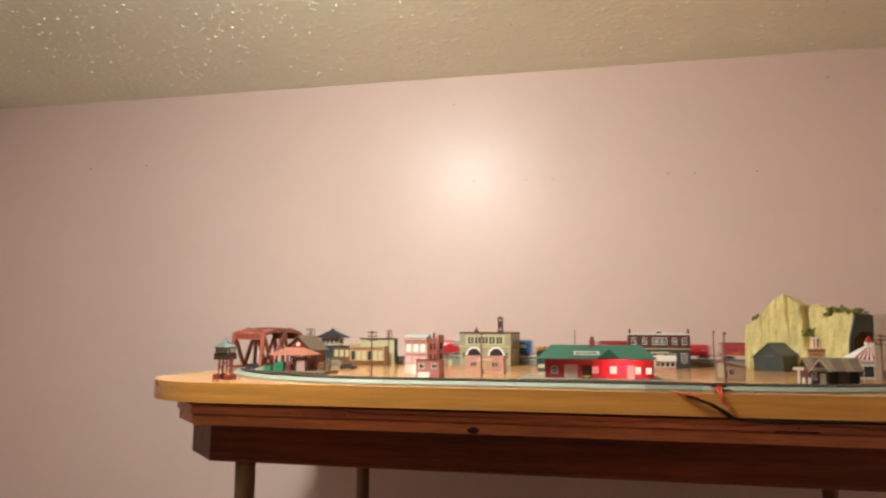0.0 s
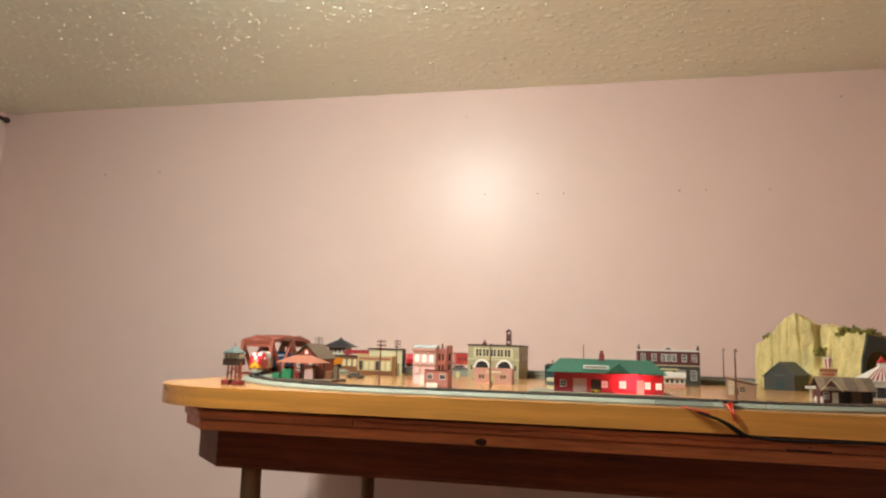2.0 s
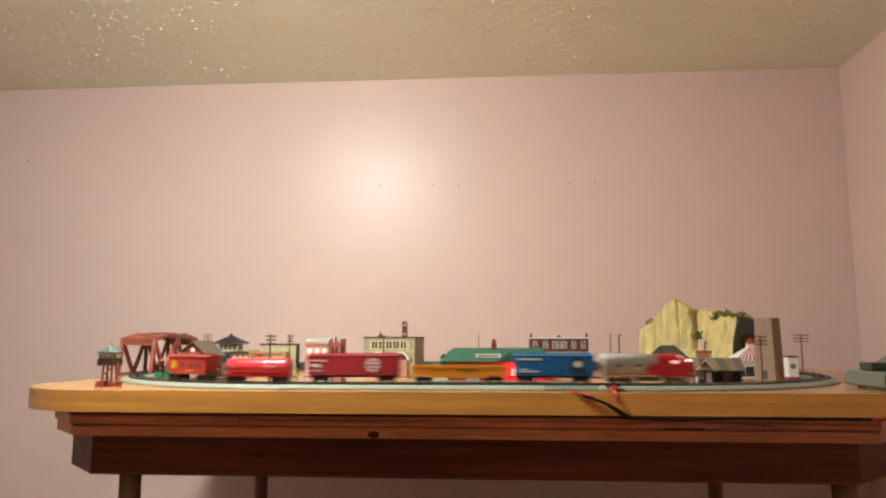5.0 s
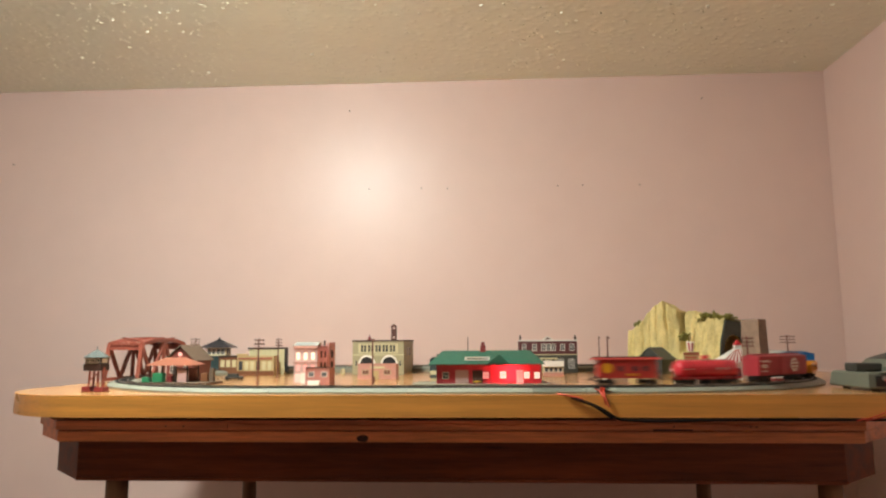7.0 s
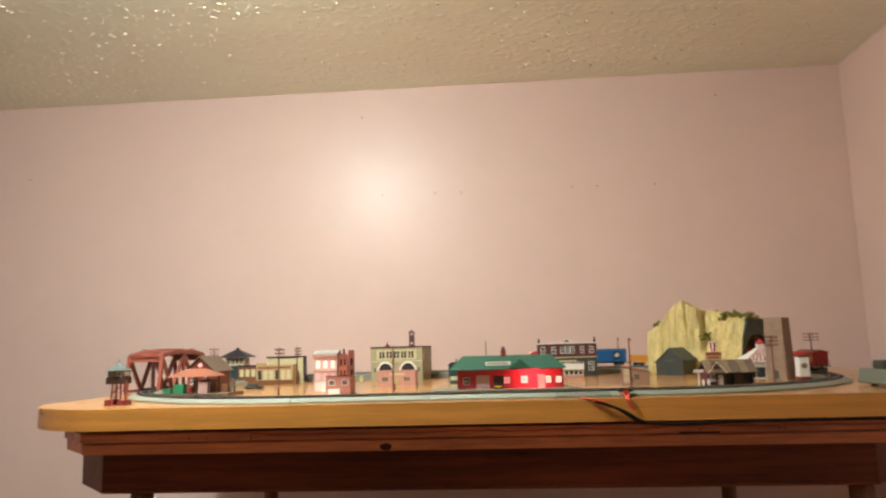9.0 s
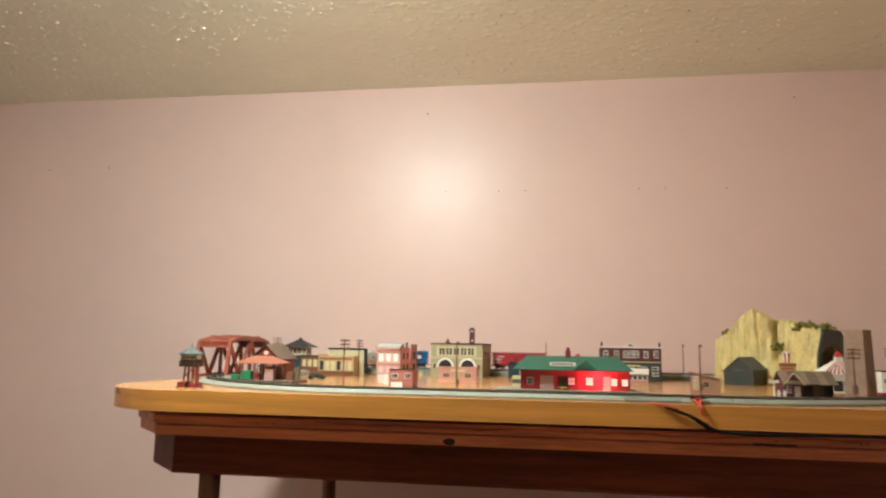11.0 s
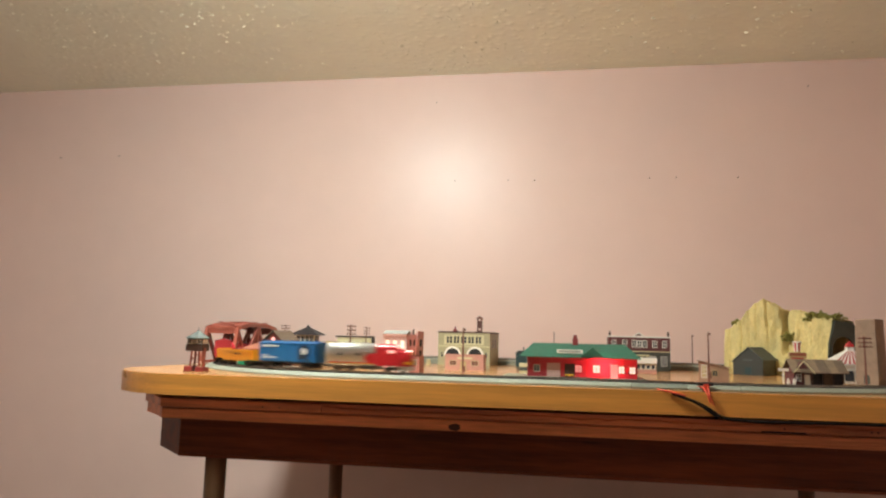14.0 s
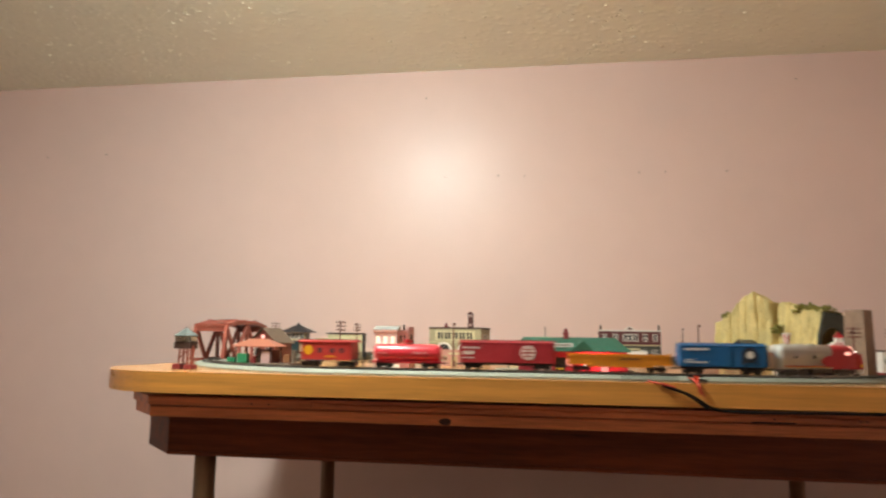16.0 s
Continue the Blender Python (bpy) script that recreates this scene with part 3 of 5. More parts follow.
# ---- fire station ----
def fire_station():
    e = thing("fire_station", pose(-0.371, 2.026, ZB, 0, 0, -5), "olive cream model fire station with two arched doors", "model building")
    w, d, h = 0.158, 0.105, 0.092
    shell(e, w, d, h, "olive", 0.002)
    part("roof", cube(0.002, w - 0.002, 0.002, d - 0.002, h - 0.006, h - 0.003), "blackroof", e)
    bm = cube(-0.0015, w + 0.0015, -0.0015, 0.003, h, h + 0.004)
    box(bm, -0.0015, 0.003, 0.003, d + 0.0015, h, h + 0.004)
    box(bm, w - 0.003, w + 0.0015, 0.003, d + 0.0015, h, h + 0.004)
    part("cornice", bm, "darkbrown", e, "dark brown cornice")
    part("band", cube(-0.001, w + 0.001, -0.0012, 0.0, 0.0525, 0.0555), "cream", e)
    part("window_band", cube(0.018, 0.14, -0.0002, 0.0003, 0.0585, 0.0865), "cream", e, "cream band round the windows")
    for i in range(5):
        x = 0.0345 + i * 0.0222
        window(e, x - 0.0048, 0.062, 0.0085, 0.021, frame="cream", bars=0)
        window(e, x + 0.0048, 0.062, 0.0085, 0.021, frame="cream", bars=0)
    for cx in (0.045, 0.1135):
        arch = [(cx + 0.0205 * math.cos(a), 0.028 + 0.0205 * math.sin(a)) for a in [math.pi * i / 14 for i in range(15)]]
        # Black panel puts the inner shade of the arch into colour above the door.
        part("arch_shade", prism(bmesh.new(), arch + [(cx - 0.0205, 0.0), (cx + 0.0205, 0.0)], "y", -0.0008, 0.0004), "black", e, "arched doorway drawn as a dark panel")
        ring = bmesh.new()
        for i in range(14):
            a0, a1 = math.pi * i / 14, math.pi * (i + 1) / 14
            prism(ring, [(cx + r * math.cos(a), 0.028 + r * math.sin(a)) for r, a in ((0.0205, a0), (0.026, a0), (0.026, a1), (0.0205, a1))], "y", -0.0016, 0.0004)
        part("arch", ring, "white", e, "white arch")
        part("fire_door", cube(cx - 0.019, cx + 0.019, -0.0011, 0.0, 0.0, 0.03), "polered", e)
        window(e, cx, 0.019, 0.022, 0.008, y=-0.0012, frame="cream", bars=3, rails=0)
    for x in (0.012, 0.147):
        window(e, x, 0.022, 0.008, 0.016, frame="cream", bars=0)
    for y in (0.03, 0.06):
        part("side_window", cube(w - 0.0004, w + 0.0006, y, y + 0.012, 0.05, 0.075), "window", e)
    t = cube(0.109, 0.123, 0.03, 0.044, h - 0.004, h + 0.009)
    for x in (0.1095, 0.1205):
        for y in (0.0305, 0.0415):
            box(t, x, x + 0.002, y, y + 0.002, h + 0.009, h + 0.042)
    box(t, 0.1105, 0.1215, 0.0325, 0.0415, h + 0.015, h + 0.036)
    pyramid(t, 0.1075, 0.1245, 0.0255, 0.0455, h + 0.042, h + 0.051)
    part("hose_tower", t, "towerbrown", e, "red-brown roof tower")
    b = cube(0.034, 0.046, 0.03, 0.042, h - 0.004, h + 0.008)
    pyramid(b, 0.036, 0.044, 0.032, 0.04, h + 0.008, h + 0.02)
    part("bell_turret", b, "brickred", e, "small red roof turret")
    for o in e.children_recursive:
        o.data.transform(Matrix.Diagonal((0.955, 1.3, 1, 1)))
    s = thing("oil_tank", pose(-0.397, 2.02, ZB), "small cream tank beside the fire station", "tank")
    part("drum", rod(bmesh.new(), (0, 0, 0), (0, 0, 0.014), 0.006, 16), "cream", s)
    part("cap", rod(bmesh.new(), (0, 0, 0.014), (0, 0, 0.017), 0.006, 16, 0.001), "cream", s)


fire_station()


def brick_shop(name, x, y, w, d, h, wall, label, sign=True):
    e = thing(name, pose(x, y, ZB), label, "model building")
    shell(e, w, d, h, wall)
    part("roof", cube(0.0016, w - 0.0016, 0.0016, d - 0.0016, h - 0.004, h - 0.002), "blackroof", e)
    part("parapet", cube(-0.001, w + 0.001, -0.001, 0.0016, h, h + 0.002), "darkbrown" if sign else wall, e)
    return e


def small_shops():
    e = brick_shop("small_brick_shop", -0.298, 1.715, 0.093, 0.05, 0.036, "pinkbrick", "small pink brick shop with white sign, flat roof", False)
    door(e, 0.044, 0.013, 0.02, mat="tan")
    window(e, 0.019, 0.011, 0.017, 0.012, bars=1, rails=0, frame="cream", pane="polewood")
    window(e, 0.072, 0.011, 0.017, 0.012, bars=1, rails=0, frame="cream", pane="polewood")
    part("sign", cube(0.03, 0.066, -0.002, -0.0004, 0.026, 0.031), "cream", e, "cream sign board")
    e = brick_shop("small_brick_garage", -0.3585, 1.455, 0.05, 0.05, 0.036, "dullbrick", "small dull red brick garage with flat roof")
    window(e, 0.012, 0.018, 0.012, 0.011, bars=1, rails=0)
    window(e, 0.039, 0.018, 0.012, 0.011, bars=1, rails=0)
    part("crate", cube(0.006, 0.03, -0.008, -0.0016, 0.0, 0.011, 0.0004), "white", e, "pale blue-white loading box")


small_shops()


# ---- pink three-storey house with lit windows ----
def pink_building():
    e = thing("pink_brick_building", pose(-0.4085, 1.5468, ZB, 0, 0, -14), "pale pink translucent three-storey model building with lit windows", "model building")
    w, d, h = 0.057, 0.078, 0.081
    part("wall", cube(0, w, 0, 0.0016, 0, h), "pinkplastic", e, "pale translucent front")
    part("wall", cube(0, w, d - 0.0016, d, 0, h + 0.003), "pinkside", e)
    part("wall", cube(0, 0.0016, 0.0016, d - 0.0016, 0, h), "pinkside", e)
    part("wall", cube(w - 0.0016, w, 0.0016, d - 0.0016, 0, h), "pinkside", e, "rose brick side wall, tone lightened against shade")
    part("roof", cube(0.0016, w - 0.0016, 0.0016, d - 0.0016, h - 0.004, h - 0.002), "blueroof", e)
    part("mansard", prism(bmesh.new(), [(-0.003, h + 0.0016), (0.012, h + 0.0085), (0.015, h + 0.0085), (0.015, h + 0.0002), (-0.003, h + 0.0002)], "x", -0.001, w + 0.001), "paleroof", e, "pale blue-grey sloped roof edge")
    bm = cube(-0.0015, w + 0.001, -0.0032, -0.0002, h - 0.004, h)
    for n in range(10):
        x = 0.001 + n * 0.0058
        box(bm, x, x + 0.0026, -0.0026, -0.0002, h - 0.0085, h - 0.004)
    part("cornice", bm, "pinkbrick", e, "dentilled cornice")
    for x in (0.0105, 0.0285, 0.0465):
        window(e, x, 0.051, 0.0095, 0.017, pane="litwarm", frame="white")
        part("lintel", cube(x - 0.006, x + 0.006, -0.0014, -0.0001, 0.0685, 0.0705), "pinkbrick", e)
        window(e, x, 0.027, 0.0085, 0.014, pane="litpink", frame="pinkplastic")
    part("band", cube(-0.001, w + 0.001, -0.0015, -0.0001, 0.0435, 0.046), "pinkbrick", e)
    window(e, 0.011, 0.004, 0.013, 0.017, pane="litpink", frame="white")
    door(e, 0.0245, 0.009, 0.022)
    window(e, 0.043, 0.004, 0.019, 0.017, pane="window", frame="white")
    for y in (0.012, 0.03):
        for z in (0.03, 0.055):
            sw = part("side_window", cube(w - 0.0003, w + 0.0010, y, y + 0.009, z, z + 0.016), "pinkbrick", e)
            part("pane", cube(w + 0.0002, w + 0.0014, y + 0.0015, y + 0.0075, z + 0.0015, z + 0.0145), "window", sw)
    part("wall_pier", cube(w + 0.0001, w + 0.0035, d - 0.03, d, 0, h + 0.008), "pinkside", e, "brick rear wing, tone lightened against shade")
    for z in (0.03, 0.055):
        part("side_window", cube(w + 0.0034, w + 0.0042, d - 0.02, d - 0.011, z, z + 0.016), "window", e)
    part("flue", cube(w - 0.011, w - 0.008, 0.05, 0.053, h - 0.004, h + 0.012), "darkbrown", e)
    glow_lamp("shop_bulb", -0.371, 1.572, ZB + 0.06, 0.08, (1.0, 0.8, 0.68))


pink_building()


# ---- maroon hall ----
def brick_hall():
    e = thing("brick_hall", pose(0.106, 2.02, ZB), "maroon brick model hall with white trim, slate ground floor", "model building")
    w, d, h, g = 0.163, 0.06, 0.09, 0.052
    part("ground_floor", cube(0, w, 0, d, 0, g), "slate", e, "dark slate ground floor")
    part("upper_floor", cube(0.0, w, 0, d, g, h), "maroon", e, "maroon brick upper floor")
    part("band", cube(-0.001, w + 0.001, -0.0014, -0.0002, g - 0.001, g + 0.0014), "cream", e)
    part("parapet", cube(-0.002, w + 0.002, -0.0025, 0.004, h, h + 0.004), "white", e, "white parapet")
    part("pediment", prism(bmesh.new(), [(0.064, h + 0.004), (0.098, h + 0.004), (0.0815, h + 0.0145), (0.0805, h + 0.0145)], "y", -0.0025, 0.002), "white", e, "white curved pediment")
    part("pediment_face", prism(bmesh.new(), [(0.071, h + 0.0048), (0.091, h + 0.0048), (0.081, h + 0.0112)], "y", -0.003, -0.0024), "maroon", e)
    for x in (0.004, w - 0.004):
        ch = cube(x - 0.003, x + 0.003, 0.004, 0.01, h + 0.002, h + 0.011)
        box(ch, x - 0.0018, x + 0.0018, 0.005, 0.009, h + 0.011, h + 0.017)
        part("chimney", ch, "darkbrown", e)
    for x in (0.0145, 0.0435, 0.0685, 0.0825, 0.0965, 0.1225, 0.1485):
        window(e, x, 0.063, 0.0125, 0.0195, b=0.0013)
    for x in (0.0145, 0.0435, 0.117, 0.146):
        window(e, x, 0.014, 0.016, 0.026, b=0.0012, bars=2, rails=2)
    door(e, 0.082, 0.018, 0.036)
    for i in range(4):
        x = 0.062 + i * 0.0132
        part("column", rod(bmesh.new(), (x, -0.012, 0), (x, -0.012, 0.04), 0.0015, 10), "cream", e)
    part("porch_roof", cube(0.058, 0.106, -0.0145, -0.0015, 0.04, 0.044), "cream", e)


brick_hall()


def white_stand():
    e = thing("roadside_stand", pose(0.161, 1.862, ZB), "small white roadside stand with dark shop windows", "model building")
    w, d = 0.051, 0.03
    part("base", cube(0, w, 0, d, 0, 0.009), "pinkbrick", e)
    part("counter_wall", cube(0, w, 0.002, d, 0.009, 0.024), "cream", e)
    for i in range(4):
        window(e, 0.0075 + i * 0.012, 0.0105, 0.0095, 0.011, y=0.002, bars=0, rails=0)
    part("fascia", cube(-0.0015, w + 0.0015, -0.004, d + 0.001, 0.024, 0.038, 0.0005), "white", e, "broad white fascia")


white_stand()


# ---- buildings by the bridge ----
def tan_shops():
    e = thing("brown_store", pose(-0.738, 1.96, ZB), "brown plastic store with yellow curtained windows", "model building")
    part("body", cube(0, 0.055, 0, 0.045, 0, 0.054), "brown", e)
    part("cornice", cube(-0.001, 0.056, -0.0016, -0.0002, 0.05, 0.0555), "darkbrown", e)
    for i in range(3):
        window(e, 0.011 + i * 0.0165, 0.022, 0.0135, 0.022, frame="brown", pane="cream", bars=0, rails=0)
    e = thing("tan_store", pose(-0.682, 1.95, ZB), "tan plastic store with a row of shop windows", "model building")
    part("body", cube(0, 0.104, 0, 0.05, 0, 0.054), "tan", e)
    part("parapet", cube(-0.001, 0.03, -0.002, 0.004, 0.054, 0.06), "tan", e)
    part("sign_band", cube(0.004, 0.1, -0.0018, -0.0002, 0.044, 0.0495), "orange_roof", e, "orange-brown band")
    part("plinth", cube(-0.001, 0.105, -0.0014, -0.0002, 0.0, 0.012), "brown", e)
    for i in range(6):
        window(e, 0.0105 + i * 0.0165, 0.013, 0.0135, 0.028, frame="tan", pane="cream" if i % 3 else "window", bars=0, rails=0, b=0.0013)
    e = thing("cream_warehouse", pose(-0.672, 2.02, ZB), "cream flat-roofed store with black roof edge", "model building")
    part("body", cube(0, 0.104, 0, 0.02, 0, 0.072), "cream", e)
    part("roof_edge", cube(-0.004, 0.108, -0.003, 0.022, 0.0725, 0.0765), "black", e, "black overhanging roof edge")
    part("corner_post", cube(0.1045, 0.109, -0.002, 0.02, 0.02, 0.0722), "black", e)
    part("vent_hood", cube(0.1045, 0.114, 0.0, 0.016, 0.006, 0.02, 0.002), "black", e)


tan_shops()


def signal_tower():
    e = thing("signal_tower", pose(-0.797, 2.11, ZB), "dark teal signal tower with charcoal hipped roof", "model building")
    part("base", cube(-0.028, 0.028, -0.022, 0.022, 0, 0.052), "teal", e)
    part("cabin", cube(-0.029, 0.029, -0.023, 0.023, 0.053, 0.076), "cream", e, "cream window band")
    for i in range(4):
        window(e, -0.0205 + i * 0.0137, 0.057, 0.0118, 0.017, y=-0.023, bars=1)
    for y in (-0.012, 0.006):
        part("side_window", cube(0.0287, 0.0296, y, y + 0.011, 0.057, 0.074), "window", e)
    part("roof", pyramid(bmesh.new(), -0.046, 0.046, -0.037, 0.037, 0.0765, 0.1, 0.12), "blackroof", e, "charcoal hipped roof")
    part("finial", rod(cube(-0.004, 0.004, -0.004, 0.004, 0.0995, 0.104), (0, 0, 0.104), (0, 0, 0.108), 0.0022, 10, 0.001), "black", e)


signal_tower()


def freight_house():
    e = thing("freight_house", pose(-0.752, 1.66, ZB), "red-brown gabled freight house with grey roof", "model building")
    w, d, h, a = 0.07, 0.11, 0.05, 0.083
    part("wall", cube(0.003, w - 0.003, 0.002, d, 0, h), "housered", e)
    part("gable", prism(bmesh.new(), [(0.003, h), (w - 0.003, h), (w / 2, a - 0.003)], "y", 0.002, d), "housered", e)
    for s in (0, 1):
        x0, x1 = (-0.004, w / 2) if s == 0 else (w + 0.004, w / 2)
        pts = [(x0, h - 0.004), (x1, a), (x1, a + 0.002), (x0, h - 0.002)]
        part("roof_slope", prism(bmesh.new(), pts, "y", -0.004, d + 0.004), "greyroof", e)
    part("round_window", rod(bmesh.new(), (w / 2, 0.0016, 0.063), (w / 2, 0.003, 0.063), 0.005, 18), "litpink", e, "round gable window")
    for x in (0.018, 0.05):
        window(e, x, 0.018, 0.012, 0.018, y=0.002)
    c = thing("platform_canopy", pose(-0.73, 1.495, ZB), "orange-brown roofed open freight platform", "model building")
    part("platform", cube(-0.01, 0.155, -0.02, 0.075, 0, 0.006, 0.0004), "greyroof", c)
    for i in range(12):
        part("post", cube(-0.004 + i * 0.013, 0.001 + i * 0.013, -0.0215, -0.0201, 0.0, 0.0055), "darkbrown", c)
    for x in (0.022, 0.048, 0.078, 0.104):
        for y in (0.004, 0.06):
            part("roof_post", cube(x - 0.0013, x + 0.0013, y - 0.0013, y + 0.0013, 0.006, 0.041), "darkbrown", c)
    part("canopy_roof", hip(bmesh.new(), 0.014, 0.116, -0.006, 0.07, 0.041, 0.058, 0.03), "orange_roof", c, "orange-brown canopy roof")
    part("back_wall", cube(0.05, 0.1, 0.062, 0.066, 0.006, 0.034), "pinkbrick", c)
    part("barrel", rod(bmesh.new(), (0.072, 0.026, 0.006), (0.072, 0.026, 0.022), 0.006, 16), "tan", c)
    part("sack", cube(0.055, 0.068, 0.03, 0.042, 0.006, 0.016, 0.003), "cream", c)
    part("green_crate", cube(0.03, 0.052, -0.004, 0.012, 0.006, 0.026, 0.001), "crategreen", c, "green crates")
    part("green_crate", cube(0.008, 0.024, -0.006, 0.008, 0.006, 0.017, 0.001), "crategreen", c)
    part("barrel", rod(bmesh.new(), (0.062, 0.012, 0.006), (0.062, 0.012, 0.019), 0.006, 16), "brickred", c)
    part("white_box", cube(0.082, 0.102, 0.002, 0.016, 0.006, 0.031, 0.0006), "doorpale", c, "pale ticket booth")
    part("crate_stack", cube(0.122, 0.137, 0.03, 0.05, 0.006, 0.024, 0.0006), "brown", c)
    part("crate_stack", cube(0.139, 0.148, 0.034, 0.046, 0.006, 0.034, 0.0006), "greyroof", c)


freight_house()


def bridge():
    y0, y1 = 1.625, 1.885
    e = thing("truss_bridge", pose(CXL - RAD - 0.02, (y0 + y1) / 2, ZB), "rust red plastic truss bridge over the curve of the track", "model bridge")
    hl, z0, z1, ze = (y1 - y0) / 2, 0.006, 0.097, 0.088
    ht = hl - 0.016
    nodes = [(-ht, ze), (-ht * 0.52, z1), (0.0, z1), (ht * 0.52, z1), (ht, ze)]
    for s in (-1, 1):
        x = s * 0.04
        part("bottom_chord", beam(bmesh.new(), (x, -hl, z0), (x, hl, z0), 0.006, 0.007), "rust", e)
        for (ya, za), (yb, zb) in zip(nodes, nodes[1:]):
            part("top_chord", beam(bmesh.new(), (x, ya, za), (x, yb, zb), 0.007, 0.009), "rust", e)
        for q in (-1, 1):
            part("end_post", beam(bmesh.new(), (x, q * hl, z0), (x, q * ht, ze), 0.008, 0.008), "rust", e)
            part("diagonal", beam(bmesh.new(), (x, q * ht, ze - 0.004), (x, q * ht * 0.52, z0), 0.006, 0.008), "rust", e)
            part("diagonal", beam(bmesh.new(), (x, 0, z1), (x, q * ht * 0.52, z0), 0.006, 0.009), "rust", e)
        part("post", beam(bmesh.new(), (x, 0, z0), (x, 0, z1), 0.006, 0.008), "rust", e)
    for yy, zz in nodes:
        part("top_strut", cube(-0.0362, 0.0362, yy - 0.006, yy + 0.006, zz - 0.002, zz + 0.003), "rust", e)
    for (ya, za), (yb, zb) in zip(nodes, nodes[1:]):
        rings = [[(xx, y, z + c) for xx, c in ((-0.0362, 0.0036), (0.0362, 0.0036), (0.0362, 0.0048), (-0.0362, 0.0048))] for y, z in ((ya, za), (yb, zb))]
        part("top_plate", loft(bmesh.new(), rings), "rust", e, "latticed top panel")
        part("top_brace", beam(bmesh.new(), (-0.036, ya, za + 0.0056), (0.036, yb, zb + 0.0056), 0.008, 0.0016), "rust", e)
        part("top_brace", beam(bmesh.new(), (0.036, ya, za + 0.0074), (-0.036, yb, zb + 0.0074), 0.008, 0.0016), "rust", e)
    for q in (-1, 1):
        part("portal", cube(-0.036, 0.036, q * ht - 0.003, q * ht + 0.003, ze - 0.014, ze - 0.0022), "rust", e)


bridge()


def watch_tower():
    e = thing("watch_tower", pose(-0.706, 1.285, ZB), "crossing watchman's tower on red legs with blue-grey roof", "model tower")
    for x in (-0.009, 0.009):
        for y in (-0.008, 0.008):
            part("leg", beam(bmesh.new(), (x, y, 0.008), (x * 0.85, y * 0.85, 0.04), 0.0032, 0.0032), "rust", e)
    part("footing", cube(-0.0195, -0.0035, -0.012, 0.012, 0, 0.0105, 0.001), "brickred", e)
    part("footing", cube(0.0035, 0.0195, -0.012, 0.012, 0, 0.009, 0.001), "brickred", e)
    part("slab", cube(-0.021, 0.021, -0.0135, 0.0135, 0.0, 0.0012), "brown", e)
    part("brace", beam(bmesh.new(), (-0.009, -0.008, 0.02), (0.009, -0.008, 0.036), 0.002, 0.002), "rust", e)
    part("skirt", cube(-0.0165, 0.0165, -0.0145, 0.0145, 0.039, 0.051), "darkbrown", e, "dark boarded skirt")
    part("cabin", cube(-0.015, 0.015, -0.013, 0.013, 0.051, 0.0625), "slate", e)
    for x in (-0.0095, 0.0, 0.0095):
        window(e, x, 0.0525, 0.0075, 0.009, y=-0.013, rails=0, bars=1, b=0.0007)
    for y in (-0.0085, 0.001):
        part("side_window", cube(0.0148, 0.0155, y, y + 0.0075, 0.053, 0.0612), "white", e)
    part("ladder", beam(bmesh.new(), (0.018, -0.005, 0.001), (0.018, -0.005, 0.045), 0.0012, 0.006), "rust", e)
    k = [(math.cos(math.pi * (i + 0.5) / 4), math.sin(math.pi * (i + 0.5) / 4)) for i in range(8)]
    part("roof", loft(bmesh.new(), [[(a * 0.0235, b * 0.021, 0.0625) for a, b in k], [(a * 0.0235, b * 0.021, 0.0637) for a, b in k], [(a * 0.002, b * 0.002, 0.077) for a, b in k]]), "blueroof", e, "blue-grey pointed roof")
    part("finial", rod(bmesh.new(), (0, 0, 0.077), (0, 0, 0.084), 0.0011, 8, 0.0004), "blueroof", e)


watch_tower()


# ---- poles ----
def pole(x, y, h, arms, mat="polewood", turn=0.0, width=0.03, label="brown telephone pole with crossarms", boxed=False):
    e = thing("telephone_pole", pose(x, y, ZB, 0, 0, turn), label, "telephone pole", "telephone poles on the layout")
    part("base", rod(bmesh.new(), (0, 0, 0), (0, 0, 0.002), 0.005, 12, 0.004), mat, e)
    part("shaft", rod(bmesh.new(), (0, 0, 0.0015), (0, 0, h), 0.0019, 10, 0.0013), mat, e)
    for i in range(arms):
        z = h - 0.004 - i * 0.0075
        part("crossarm", cube(-width / 2, width / 2, -0.003, -0.001, z - 0.0009, z + 0.0009), mat, e)
        for j in range(4):
            q = -width / 2 + width * (j + 0.5) / 4
            part("insulator", rod(bmesh.new(), (q, -0.002, z + 0.0009), (q, -0.002, z + 0.0032), 0.0008, 6), mat, e)
    if boxed:
        part("relay_box", cube(-0.001, 0.005, -0.0045, 0.0, h * 0.1, h * 0.22), mat, e)


pole(-0.432, 1.375, 0.097, 3, turn=70)
pole(-0.53, 1.83, 0.101, 3, turn=72)
pole(-0.211, 1.403, 0.095, 1, turn=90, label="brown pole with a small box, seen edge-on", boxed=True)
pole(-0.045, 2.26, 0.105, 0, label="thin bare brown pole beside the track")
pole(0.368, 2.26, 0.104, 1, turn=88, label="brown pole beside the back track")
pole(0.2575, 1.459, 0.097, 1, turn=88, label="brown pole with a small box", boxed=True)
pole(0.522, 1.429, 0.095, 3, "polered", 10, 0.026, "red-brown telephone pole with three crossarms")
pole(0.765, 1.826, 0.101, 3, "polered", 0, 0.038, "red-brown telephone pole with three wide crossarms")
pole(-0.85, 2.06, 0.106, 3, "polewood", 15, 0.028)


# ---- mountain over the back curve ----
def arc_point(a, r, z=0.0):
    return Vector((CXR + r * math.sin(a), YC - r * math.cos(a), ZB + z))


